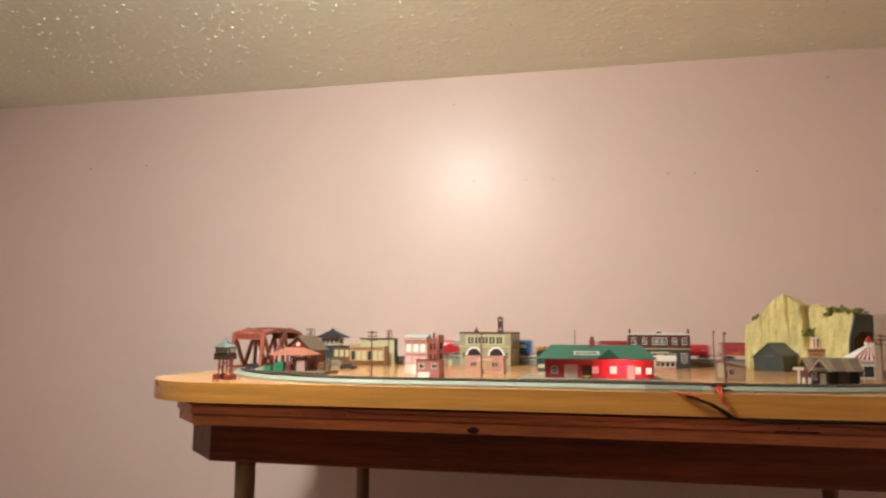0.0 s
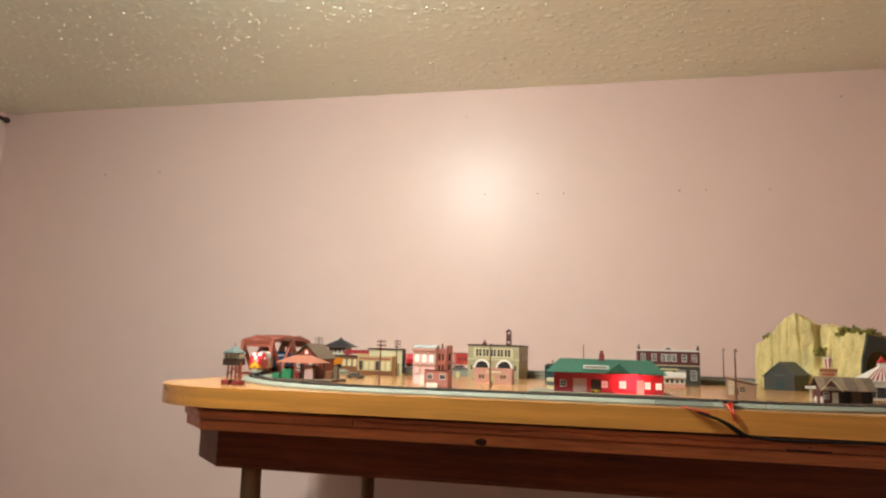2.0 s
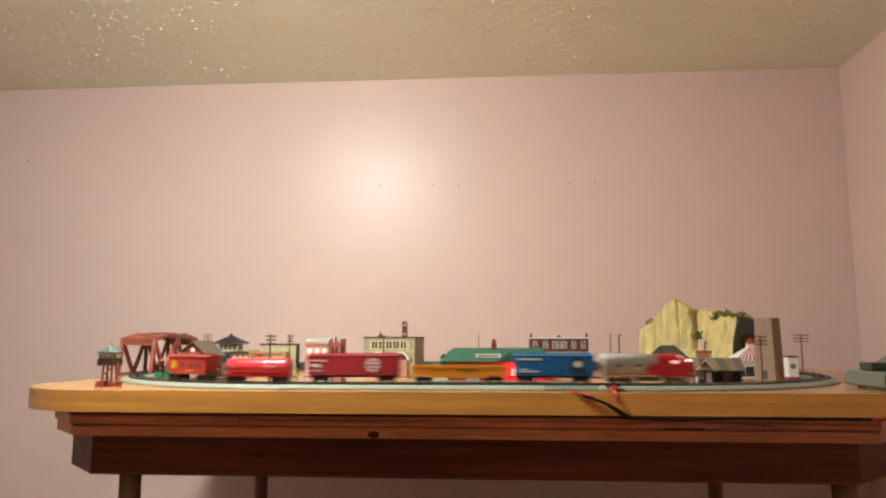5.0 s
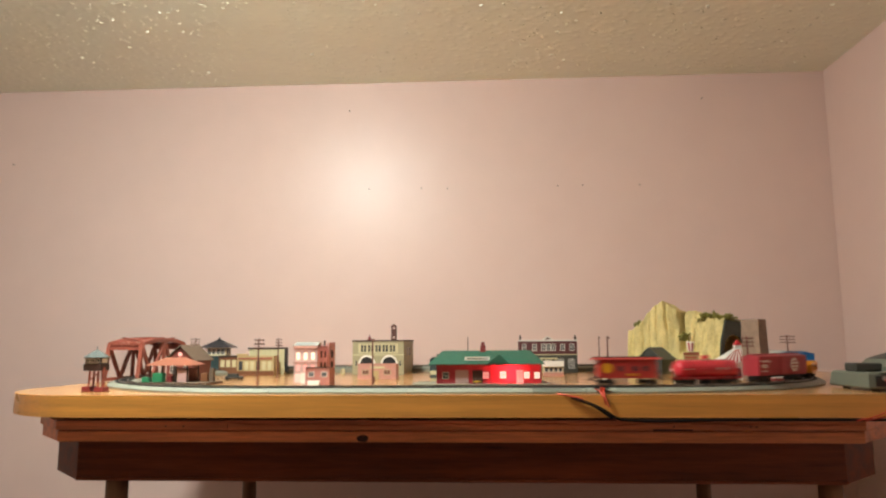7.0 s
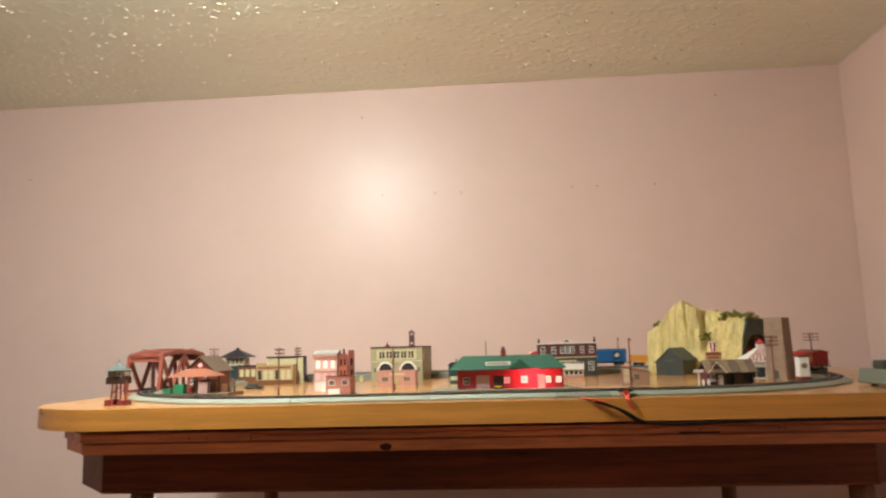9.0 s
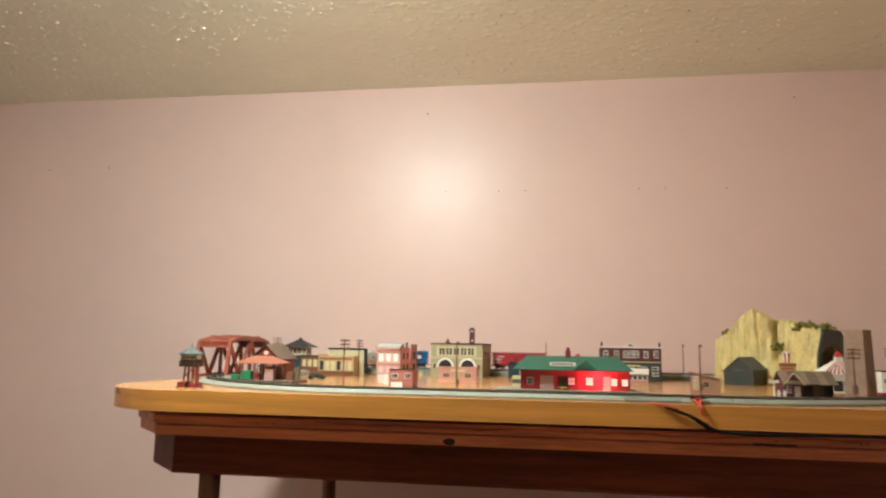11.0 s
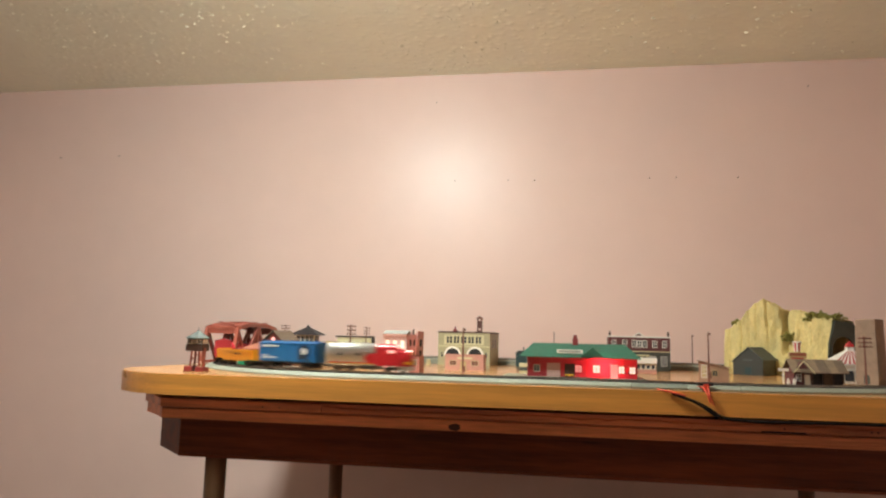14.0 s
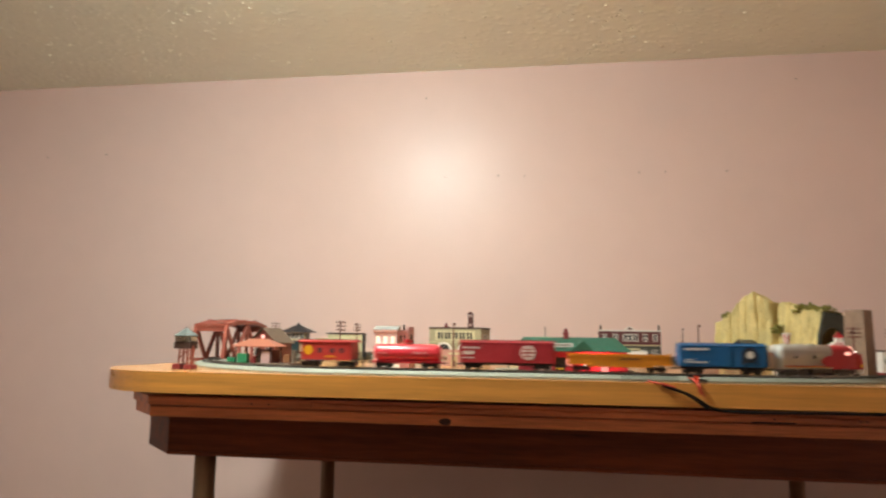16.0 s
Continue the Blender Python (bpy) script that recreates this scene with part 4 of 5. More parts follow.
def mountain():
    e = thing("tunnel_mountain", pose(0, 0, 0), "pale yellow painted craggy tunnel mountain over the track", "model mountain")
    heights = [(0, .120), (.05, .124), (.08, .136), (.14, .151), (.2, .172), (.24, .188), (.29, .194), (.34, .203), (.39, .192), (.45, .181), (.52, .166), (.56, .163), (.61, .175), (.66, .168), (.72, .163), (.82, .152), (.92, .146), (1, .146)]
    a0, a1 = radians(156), radians(117.5)
    nu, nv = 220, 56
    rows = []
    for i in range(nu + 1):
        t = i / nu
        a = a0 + (a1 - a0) * t
        hh = next(h0 + (h1 - h0) * (t - t0) / (t1 - t0) for (t0, h0), (t1, h1) in zip(heights, heights[1:]) if t <= t1 + 1e-9)
        row = []
        for j in range(nv + 1):
            v = j / nv
            if v < 0.55:
                k = v / 0.55
                r, z = 0.402 + 0.028 * k ** 1.5, hh * k
            elif v < 0.75:
                k = (v - 0.55) / 0.2
                r, z = 0.43 + 0.065 * k, hh * (1 - 0.04 * k)
            else:
                k = (v - 0.75) / 0.25
                r, z = 0.495 + 0.03 * k, hh * 0.96 * (1 - k)
            p = arc_point(a, r, z)
            u = t * 0.36
            ridge = noise.noise(Vector((u * 26, z * 9, 3.1))) * 0.014 + noise.noise(Vector((u * 60, z * 30, 9.0))) * 0.0048 + noise.noise(Vector((u * 150, z * 110, 5.0))) * 0.002
            cleft = math.exp(-((t - 0.525 - 0.42 * (0.16 - z)) / 0.021) ** 2) * 0.11 * min(1, max(0, (z - 0.05) / 0.05))
            cleft += math.exp(-((t - 0.36 - 0.5 * (0.2 - z)) / 0.011) ** 2) * 0.012 * min(1, max(0, (z - 0.08) / 0.05))
            for ct, cd, cz in ((0.13, 0.012, 0.02), (0.21, 0.010, 0.05), (0.28, 0.012, 0.07), (0.70, 0.013, 0.04), (0.80, 0.009, 0.06), (0.90, 0.010, 0.03)):
                wob = 0.012 * noise.noise(Vector((z * 50, ct * 30, 2.0)))
                cleft += math.exp(-((t - ct - wob - 0.2 * (0.14 - z)) / 0.010) ** 2) * cd * 0.38 * min(1, max(0, (z - cz) / 0.03))
            edge = min(1, t * 25, (1 - t) * 25)
            r2 = r + (ridge * edge + cleft * edge) * (1 if v < 0.75 else -0.4)
            z2 = z + (noise.noise(Vector((u * 60, r * 60, 1.7))) * 0.007 if v > 0.5 and 0 < v < 0.9 else 0)
            row.append(arc_point(a, max(0.392, r2), max(0, z2)))
        rows.append(row)
    bm = bmesh.new()
    vs = [[bm.verts.new(p) for p in r] for r in rows]
    for p, q in zip(vs, vs[1:]):
        for j in range(nv):
            bm.faces.new((p[j], p[j + 1], q[j + 1], q[j]))
    part("rock", bm, "rock", e)
    # tunnel mouths, with an arched opening over the track
    for a, hh, nm, side in ((a1, 0.142, "stonedark", -1), (a0, 0.12, "rock", 1)):
        outline = []
        for k in range(13):
            b = math.pi * k / 12
            outline.append((0.457 - 0.036 * math.cos(b), 0.066 + 0.036 * math.sin(b)))
        pts = [(0.403, 0.0), (0.421, 0.0)] + outline + [(0.493, 0.0), (0.524, 0.0), (0.512, hh * 0.7), (0.49, hh * 0.96), (0.432, hh), (0.412, hh * 0.6)]
        bm = bmesh.new()
        lo = [bm.verts.new(arc_point(a, r, z)) for r, z in pts]
        hi = [bm.verts.new(arc_point(a + side * 0.012, r, z)) for r, z in pts]
        bm.faces.new(lo)
        bm.faces.new(hi)
        for i in range(len(pts)):
            bm.faces.new((lo[i], lo[(i + 1) % len(pts)], hi[(i + 1) % len(pts)], hi[i]))
        part("tunnel_portal", bm, nm, e, "dark grey tunnel mouth" if side < 0 else "")
    return a0, a1


MA0, MA1 = mountain()


def foliage(name, place, size, count, label, seed):
    """Small clumps of ragged leaves on short twigs."""
    rng = random.Random(seed)
    e = thing(name, pose(*place), label, "shrub")
    bm = bmesh.new()
    for _ in range(count):
        p = Vector((rng.gauss(0, 0.42) * size[0], rng.gauss(0, 0.42) * size[1], abs(rng.gauss(0.5, 0.28)) * size[2]))
        q = Euler((rng.uniform(0, 6), rng.uniform(0, 6), rng.uniform(0, 6))).to_matrix().to_4x4()
        r = rng.uniform(0.003, 0.0062)
        bmesh.ops.create_icosphere(bm, subdivisions=1, radius=r, matrix=Matrix.Translation(p) @ q @ Matrix.Diagonal((1, 0.7, 0.35, 1)))
    part("crown", bm, "leaf", e, "", False)
    tw = bmesh.new()
    for i in range(5):
        b = rng.uniform(0, 6.28)
        rod(tw, (0, 0, 0), (math.cos(b) * size[0] * 0.5, math.sin(b) * size[1] * 0.5, size[2] * 0.7), 0.0012, 6, 0.0006)
    part("stem", tw, "darkbrown", e)


def on_mountain(t, r, z):
    p = arc_point(MA0 + (MA1 - MA0) * t, r)
    return (p.x, p.y, ZB + z)


foliage("shrub", on_mountain(0.82, 0.44, 0.142), (0.03, 0.02, 0.02), 190, "olive green lichen shrub on the mountain top", 1)
foliage("shrub", on_mountain(0.95, 0.45, 0.14), (0.026, 0.02, 0.016), 160, "olive green lichen shrub on the mountain top", 2)
foliage("shrub", on_mountain(0.08, 0.44, 0.130), (0.012, 0.014, 0.014), 70, "brown lichen tuft on the mountain shoulder", 3)


# ---- right side ----
def barn():
    e = thing("feed_barn", pose(0.416, 1.963, ZB, 0, 0, -34), "dark slate green barn with grey roof and faded sign", "model building")
    w, d = 0.074, 0.1
    front = [(0, 0), (w, 0), (w, 0.04), (0.04, 0.069), (0, 0.034)]
    part("body", prism(bmesh.new(), front, "y", 0, d), "slate", e)
    for pts in ([(-0.003, 0.0322), (0.04, 0.0698), (0.04, 0.0716), (-0.003, 0.034)], [(0.0401, 0.0698), (w + 0.004, 0.037), (w + 0.004, 0.0388), (0.0401, 0.0716)]):
        part("roof_slope", prism(bmesh.new(), pts, "y", -0.003, d + 0.003), "blueroof", e)
    sg = bmesh.new()
    for i in range(4):
        box(sg, 0.026 + i * 0.0062, 0.0307 + i * 0.0062, -0.0008, 0.0, 0.036, 0.0405)
    part("sign_lettering", sg, "blueroof", e, "faded lettering")
    bm = cube(0.03, 0.046, -0.0009, 0.0, 0.002, 0.02)
    part("door", bm, "teal", e)


barn()


def beige_house():
    e = thing("beige_cottage", pose(0.249, 1.516, ZB, 0, 0, -12), "small beige plastic shed with sloping roof", "model building")
    part("body", prism(bmesh.new(), [(0, 0), (0.056, 0), (0.056, 0.028), (0, 0.04)], "y", 0, 0.035), "beige", e)
    part("roof_slope", prism(bmesh.new(), [(-0.003, 0.0412), (0.059, 0.028), (0.059, 0.0295), (-0.003, 0.0427)], "y", -0.003, 0.038), "beige", e)
    window(e, 0.030, 0.012, 0.011, 0.012, frame="tan")
    window(e, 0.010, 0.008, 0.010, 0.026, frame="white", pane="tan", rails=2)


beige_house()


def stone_tower():
    e = thing("stone_tower", pose(0.612, 1.63, ZB, 0, 0, -46), "tall grey-brown stone chimney tower with small arched door", "model tower")
    k = [(-1, -1), (1, -1), (1, 1), (-1, 1)]
    part("shaft", loft(bmesh.new(), [[(a * 0.0255, b * 0.0255, 0) for a, b in k], [(a * 0.0225, b * 0.0225, 0.134) for a, b in k]]), "stone", e)
    cx, y = 0.0, -0.0255
    arch = [(cx + 0.0065 * math.cos(math.pi * i / 10), 0.014 + 0.0065 * math.sin(math.pi * i / 10)) for i in range(11)] + [(cx - 0.0065, 0.002), (cx + 0.0065, 0.002)]
    part("arched_door", prism(bmesh.new(), arch, "y", y - 0.0012, y + 0.004), "stonedark", e, "arched doorway drawn as a dark panel")
    rnd = random.Random(5)
    st = bmesh.new()
    for r in range(17):
        z = 0.003 + r * 0.0077
        q = 0.0255 - 0.003 * z / 0.134
        x = -q + 0.001
        while x < q - 0.004:
            L = min(rnd.uniform(0.006, 0.012), q - 0.001 - x)
            if not (z < 0.022 and x < 0.0075 and x + L > -0.0075):
                box(st, x, x + L - 0.0007, -q - 0.0006 + 0.00015, -q + 0.002, z, z + 0.007)
            x += L
        x = -q + 0.001
        while x < q - 0.004:
            L = min(rnd.uniform(0.006, 0.012), q - 0.001 - x)
            box(st, q - 0.002, q + 0.0005, x, x + L - 0.0007, z, z + 0.007)
            x += L
    tagged(part("stonework", st, "stone", e), kind="stuff")
    for o in e.children_recursive:
        o.data.transform(Matrix.Diagonal((0.85, 0.85, 1, 1)))


stone_tower()


def restaurant():
    e = thing("striped_restaurant", pose(0.548, 1.66, ZB), "white model restaurant with red and white striped roof", "model building")
    w, d, h = 0.085, 0.06, 0.036
    part("body", cube(0, w, 0, d, 0, h), "white", e)
    for i in range(4):
        window(e, 0.0115 + i * 0.0207, 0.004, 0.018, 0.022, frame="black", bars=0, rails=0)
    part("fascia", cube(-0.003, w + 0.003, -0.003, d + 0.003, h, h + 0.004), "white", e)
    z0, z1, n = h + 0.0041, 0.068, 19
    cx, cy, tw = 0.046, d / 2, 0.008
    for i in range(n):
        f0, f1 = i / n, (i + 1) / n
        a0, a1 = -0.003 + (w + 0.006) * f0, -0.003 + (w + 0.006) * f1
        b0, b1 = cx - tw + 2 * tw * f0, cx - tw + 2 * tw * f1
        bm = bmesh.new()
        loft(bm, [[(a0, -0.003, z0), (a1, -0.003, z0), (a1, cy, z0), (a0, cy, z0)], [(b0, cy - tw, z1), (b1, cy - tw, z1), (b1, cy, z1), (b0, cy, z1)]])
        loft(bm, [[(a0, cy, z0), (a1, cy, z0), (a1, d + 0.003, z0), (a0, d + 0.003, z0)], [(b0, cy, z1), (b1, cy, z1), (b1, cy + tw, z1), (b0, cy + tw, z1)]])
        part("roof_stripe", bm, "stripe" if i % 2 else "white", e)
    part("cupola", cube(cx - 0.007, cx + 0.007, cy - 0.007, cy + 0.007, z1, z1 + 0.009), "white", e, "white cupola")
    part("cupola_roof", pyramid(bmesh.new(), cx - 0.008, cx + 0.008, cy - 0.008, cy + 0.008, z1 + 0.009, z1 + 0.021, 0.2), "stripe", e, "red pointed cupola roof")
    s = thing("bucket_sign", pose(0.489, 1.69, ZB), "restaurant pole sign with a striped bucket", "sign")
    part("pole", rod(bmesh.new(), (0, 0.004, 0), (0, 0.004, 0.046), 0.0016, 8), "white", s)
    part("sign_board", cube(-0.018, 0.018, 0, 0.006, 0.042, 0.062, 0.0006), "tan", s, "cream and orange sign board")
    part("sign_band", cube(-0.0178, 0.0178, -0.0008, 0, 0.0545, 0.0605), "orange_roof", s)
    bl = bmesh.new()
    for i in range(5):
        box(bl, -0.0125 + i * 0.005, -0.009 + i * 0.005, -0.0006, 0.0, 0.047, 0.051)
    part("lettering", bl, "stripe", s)
    for i in range(12):
        a, b = 2 * math.pi * i / 12, 2 * math.pi * (i + 1) / 12
        bm = loft(bmesh.new(), [[(0, 0.003, 0.063), (0.006 * math.cos(a), 0.003 + 0.006 * math.sin(a), 0.063), (0.006 * math.cos(b), 0.003 + 0.006 * math.sin(b), 0.063)], [(0, 0.003, 0.083), (0.0085 * math.cos(a), 0.003 + 0.0085 * math.sin(a), 0.083), (0.0085 * math.cos(b), 0.003 + 0.0085 * math.sin(b), 0.083)]])
        part("bucket_stripe", bm, "stripe" if i % 2 else "white", s)
    part("bucket_rim", rod(bmesh.new(), (0, 0.003, 0.083), (0, 0.003, 0.086), 0.009, 18), "white", s)


restaurant()
foliage("shrub", (0.5, 1.72, ZB + 0.0), (0.011, 0.01, 0.014), 4, "tiny olive shrub behind the sign", 8)
foliage("shrub", on_mountain(0.62, 0.402, 0.088), (0.015, 0.008, 0.02), 80, "olive green shrub on the rock face", 6)


def gas_station():
    e = thing("roadside_depot", pose(0.3825, 1.372, ZB), "brown wooden roadside depot with corrugated roof and open bays", "model building")
    w, d, h, a = 0.081, 0.05, 0.03, 0.05
    part("platform", cube(-0.012, w + 0.012, -0.016, d, 0, 0.004, 0.0004), "darkbrown", e)
    for i in range(5):
        part("pier", cube(-0.008 + i * 0.022, -0.002 + i * 0.022, -0.0175, -0.0161, 0, 0.0035), "black", e)
    part("gable_wall", prism(bmesh.new(), [(-0.0, 0.004), (0.03, 0.004), (0.03, h), (0.015, a - 0.003), (0, h)], "y", 0.0, d), "maroon", e, "red-brown gabled office")
    window(e, 0.008, 0.013, 0.009, 0.013, b=0.001)
    door(e, 0.022, 0.008, 0.02, z=0.004)
    part("trim", beam(beam(bmesh.new(), (-0.003, -0.0085, h - 0.003), (0.015, -0.0085, a - 0.001), 0.0016, 0.0012), (0.015, -0.0085, a - 0.001), (0.033, -0.0085, h - 0.003), 0.0016, 0.0012), "cream", e)
    for i in range(3):
        x0 = 0.031 + i * 0.0166
        # Bays are filled solid; black puts the shade of an open bay into colour.
        part("bay_opening", cube(x0, x0 + 0.0162, 0.003, d, 0.004, h - 0.001), "greyroof" if i == 1 else "black", e, "grey sliding door" if i == 1 else "solid black fill for the shade of an open bay")
    for x in (0.0305, 0.0473, 0.0639, 0.08):
        part("post", cube(x - 0.0012, x + 0.0012, -0.003, 0.0, 0.004, h), "darkbrown", e)
    for i in range(6):
        x0, x1 = -0.004 + (w + 0.012) * i / 6, -0.004 + (w + 0.012) * (i + 1) / 6 - 0.0008
        part("roof_panel", prism(bmesh.new(), [(-0.008, h - 0.002), (d / 2, a), (d / 2, a + 0.0016), (-0.008, h - 0.0004)], "x", x0, x1), "greyroof" if i % 2 else "lightroof", e)
    part("rear_roof", prism(bmesh.new(), [(d / 2, a), (d + 0.006, h - 0.002), (d + 0.006, h), (d / 2, a + 0.0016)], "x", -0.004, w + 0.008), "greyroof", e)
    for x, mt in ((-0.008, "white"), (0.0015, "white")):
        p = thing("fuel_pump", pose(0.3785 + x, 1.362, ZB + 0.0042), "small white fuel pump on the depot platform", "fuel pump", "fuel pumps")
        part("body", cube(-0.0022, 0.0022, -0.002, 0.002, 0, 0.011, 0.0004), mt, p)
        part("globe", rod(bmesh.new(), (0, 0, 0.011), (0, 0, 0.014), 0.0015, 10), "white", p)
    s = thing("sign_post", pose(0.3645, 1.37, ZB), "white roadside sign board on a post", "sign")
    part("post", cube(-0.001, 0.001, -0.001, 0.001, 0, 0.03), "white", s)
    part("panel", cube(-0.009, 0.009, -0.0016, -0.0002 - 0.001, 0.03, 0.0355), "white", s)


gas_station()


def vintage_car():
    e = thing("toy_sedan", pose(-0.607, 1.726, ZB, 0, 0, 180), "tiny dark vintage sedan parked on the board", "toy car")
    part("body", cube(-0.023, 0.023, -0.008, 0.008, 0.002, 0.0085, 0.002), "black", e)
    part("cabin", cube(-0.01, 0.014, -0.007, 0.007, 0.0085, 0.0145, 0.0015), "slate", e)
    part("chrome_strip", cube(-0.0225, 0.0225, 0.0078, 0.0084, 0.0048, 0.0056), "chrome", e)
    for x in (-0.014, 0.014):
        for y in (-0.0076, 0.0076):
            part("wheel", rod(bmesh.new(), (x, y - 0.0012, 0.0032), (x, y + 0.0012, 0.0032), 0.0032, 14), "black", e)
    for y in (-0.005, 0.005):
        part("headlight", rod(bmesh.new(), (0.0225, y, 0.006), (0.0236, y, 0.006), 0.0013, 10), "white", e)


vintage_car()


def trailer():
    e = thing("white_shed", pose(0.629, 1.572, ZB), "small white shed on a red-brown base beside the stone tower", "model building")
    part("base", cube(-0.001, 0.021, -0.003, 0.025, 0, 0.007), "brickred", e, "red-brown base")
    part("body", cube(0, 0.02, 0, 0.024, 0.0072, 0.049), "white", e)
    part("roof", cube(-0.0012, 0.0212, -0.0015, 0.025, 0.0492, 0.0515), "darkbrown", e)
    part("round_sign", rod(bmesh.new(), (0.0095, -0.0008, 0.030), (0.0095, 0.001, 0.030), 0.006, 20), "cement", e, "faded round sign")


trailer()


# ---- power pack and wires ----
def tube(name, pts, r, mat, parent):
    cu = bpy.data.curves.new(name, "CURVE")
    cu.dimensions = "3D"
    cu.bevel_depth, cu.bevel_resolution, cu.resolution_u = r, 2, 8
    sp = cu.splines.new("BEZIER")
    sp.bezier_points.add(len(pts) - 1)
    for b, p in zip(sp.bezier_points, pts):
        b.co = p
        b.handle_left_type = b.handle_right_type = "AUTO"
    cu.materials.append(M[mat])
    ob = new(name, cu)
    dg = bpy.context.evaluated_depsgraph_get()
    me = bpy.data.meshes.new_from_object(ob.evaluated_get(dg))
    bpy.data.objects.remove(ob)
    o = new(name, me)
    o.parent = parent
    return o


def power_pack():
    e = thing("power_pack", pose(0.652, 1.25, ZB), "grey-green train power pack with sloped control panel and dark lever", "power pack")
    k = [(0, 0), (1, 0), (1, 1), (0, 1)]
    rings = [[(x0 + a * (x1 - x0), y0 + b * (y1 - y0), z) for a, b in k] for x0, x1, y0, y1, z in ((0.003, 0.172, 0.003, 0.132, 0.004), (0, 0.175, 0, 0.135, 0.007), (0.003, 0.172, 0.004, 0.132, 0.0285), (0.006, 0.169, 0.008, 0.129, 0.031))]
    part("base", loft(bmesh.new(), rings), "packgrey", e)
    part("terminal_recess", cube(0.012, 0.1, -0.0012, 0.0012, 0.009, 0.026), "black", e, "dark terminal strip")
    part("sloped_top", prism(bmesh.new(), [(0.05, 0.0311), (0.168, 0.0311), (0.168, 0.066), (0.10, 0.062), (0.064, 0.052), (0.05, 0.04)], "y", 0.03, 0.126), "packgrey", e, "raised sloping control panel")
    part("panel_plate", prism(bmesh.new(), [(0.066, 0.0530), (0.10, 0.0626), (0.10, 0.0638), (0.066, 0.0542)], "y", 0.036, 0.12), "slate", e, "dark control plate")
    part("hood", prism(bmesh.new(), [(0.02, 0.0312), (0.1, 0.0312), (0.1, 0.037), (0.05, 0.034)], "y", -0.004, 0.03), "packgrey", e, "hood over the terminals")
    part("lever", cube(0.006, 0.052, 0.05, 0.09, 0.0315, 0.046, 0.003), "slate", e, "dark throttle lever")
    part("dial", rod(bmesh.new(), (0.13, 0.08, 0.0655), (0.13, 0.08, 0.074), 0.016, 20, 0.014), "black", e)
    for x in (0.02, 0.155):
        for y in (0.02, 0.115):
            part("foot", rod(bmesh.new(), (x, y, 0), (x, y, 0.0045), 0.006, 12), "black", e)
    for x in (0.024, 0.04, 0.066, 0.084):
        t = part("terminal", rod(bmesh.new(), (x, -0.005, 0.022), (x, -0.0011, 0.022), 0.0036, 12), "chrome", e, "bright terminal screw")
        part("slot", cube(x - 0.003, x + 0.003, -0.0054, -0.0049, 0.0216, 0.0224), "dark", t)
    w = thing("pack_wires", pose(-0.012, 0, 0), "red, blue-white and black wires running from the power pack", "wire")
    for o in (0.0, 0.014):
        tube("red_wire", [(0.688 + o, 1.245, ZB + 0.02), (0.694 + o * 0.4, 1.232, ZB + 0.008), (0.697 + o * 0.3, 1.21, ZB + 0.0015), (0.695 + o * 0.4, 1.1945, ZB - 0.002), (0.675 + o * 0.7, 1.1935, ZB - 0.018), (0.645 + o, 1.194, ZB - 0.033), (0.612 + o, 1.195, ZB - 0.0415)], 0.0012, "wirered", w)
    for o in (0.0, 0.018):
        tube("pale_wire", [(0.73 + o, 1.245, ZB + 0.021), (0.735 + o * 0.3, 1.236, ZB + 0.012), (0.738, 1.228, ZB + 0.001)], 0.0011, "blueroof", w)
    tube("black_wire", [(0.738, 1.228, ZB + 0.0015), (0.734, 1.2, ZB + 0.0014), (0.728, 1.1935, ZB - 0.008), (0.708, 1.1935, ZB - 0.026), (0.69, 1.195, ZB - 0.041)], 0.0019, "wireblack", w)
    c = thing("feeder_cable", pose(0, 0, 0), "black cable with red ends over the board edge", "cable")
    tube("black_cable", [(0.15, 1.1965, ZB - 0.004), (0.168, 1.194, ZB - 0.010), (0.192, 1.1935, ZB - 0.019), (0.208, 1.193, ZB - 0.028), (0.222, 1.193, ZB - 0.037), (0.245, 1.196, ZB - 0.041), (0.4, 1.199, ZB - 0.0405), (0.7, 1.199, ZB - 0.0405)], 0.0023, "wireblack", c)
    tube("black_cable", [(0.165, 1.194, ZB - 0.0085), (0.188, 1.193, ZB - 0.018), (0.204, 1.1925, ZB - 0.029), (0.216, 1.1925, ZB - 0.038)], 0.0022, "wireblack", c)
    tube("red_wire", [(0.13, 1.204, ZB + 0.0012), (0.142, 1.196, ZB - 0.0005), (0.155, 1.1955, ZB - 0.003), (0.17, 1.194, ZB - 0.007)], 0.0013, "wirered", c)
    tube("red_wire", [(0.128, 1.203, ZB + 0.0012), (0.145, 1.1955, ZB - 0.0015), (0.162, 1.195, ZB - 0.006)], 0.0012, "wirered", c)
    tube("red_wire", [(0.196, 1.232, ZB + 0.007), (0.2, 1.206, ZB + 0.004), (0.202, 1.1955, ZB - 0.002), (0.207, 1.195, ZB - 0.017)], 0.0013, "wirered", c)
    tube("red_wire", [(0.212, 1.232, ZB + 0.007), (0.206, 1.206, ZB + 0.004), (0.205, 1.1955, ZB - 0.001), (0.212, 1.195, ZB - 0.02)], 0.0013, "wirered", c)
    t = thing("track_terminal", pose(0.205, 1.224, ZB), "black track terminal clip beside the rail", "terminal")
    part("clip", cube(-0.012, 0.012, -0.006, 0.003, 0.0082, 0.0125, 0.0008), "black", t)
    part("tongue", cube(-0.004, 0.004, -0.009, -0.0062, 0.0, 0.011), "wirered", t)


power_pack()

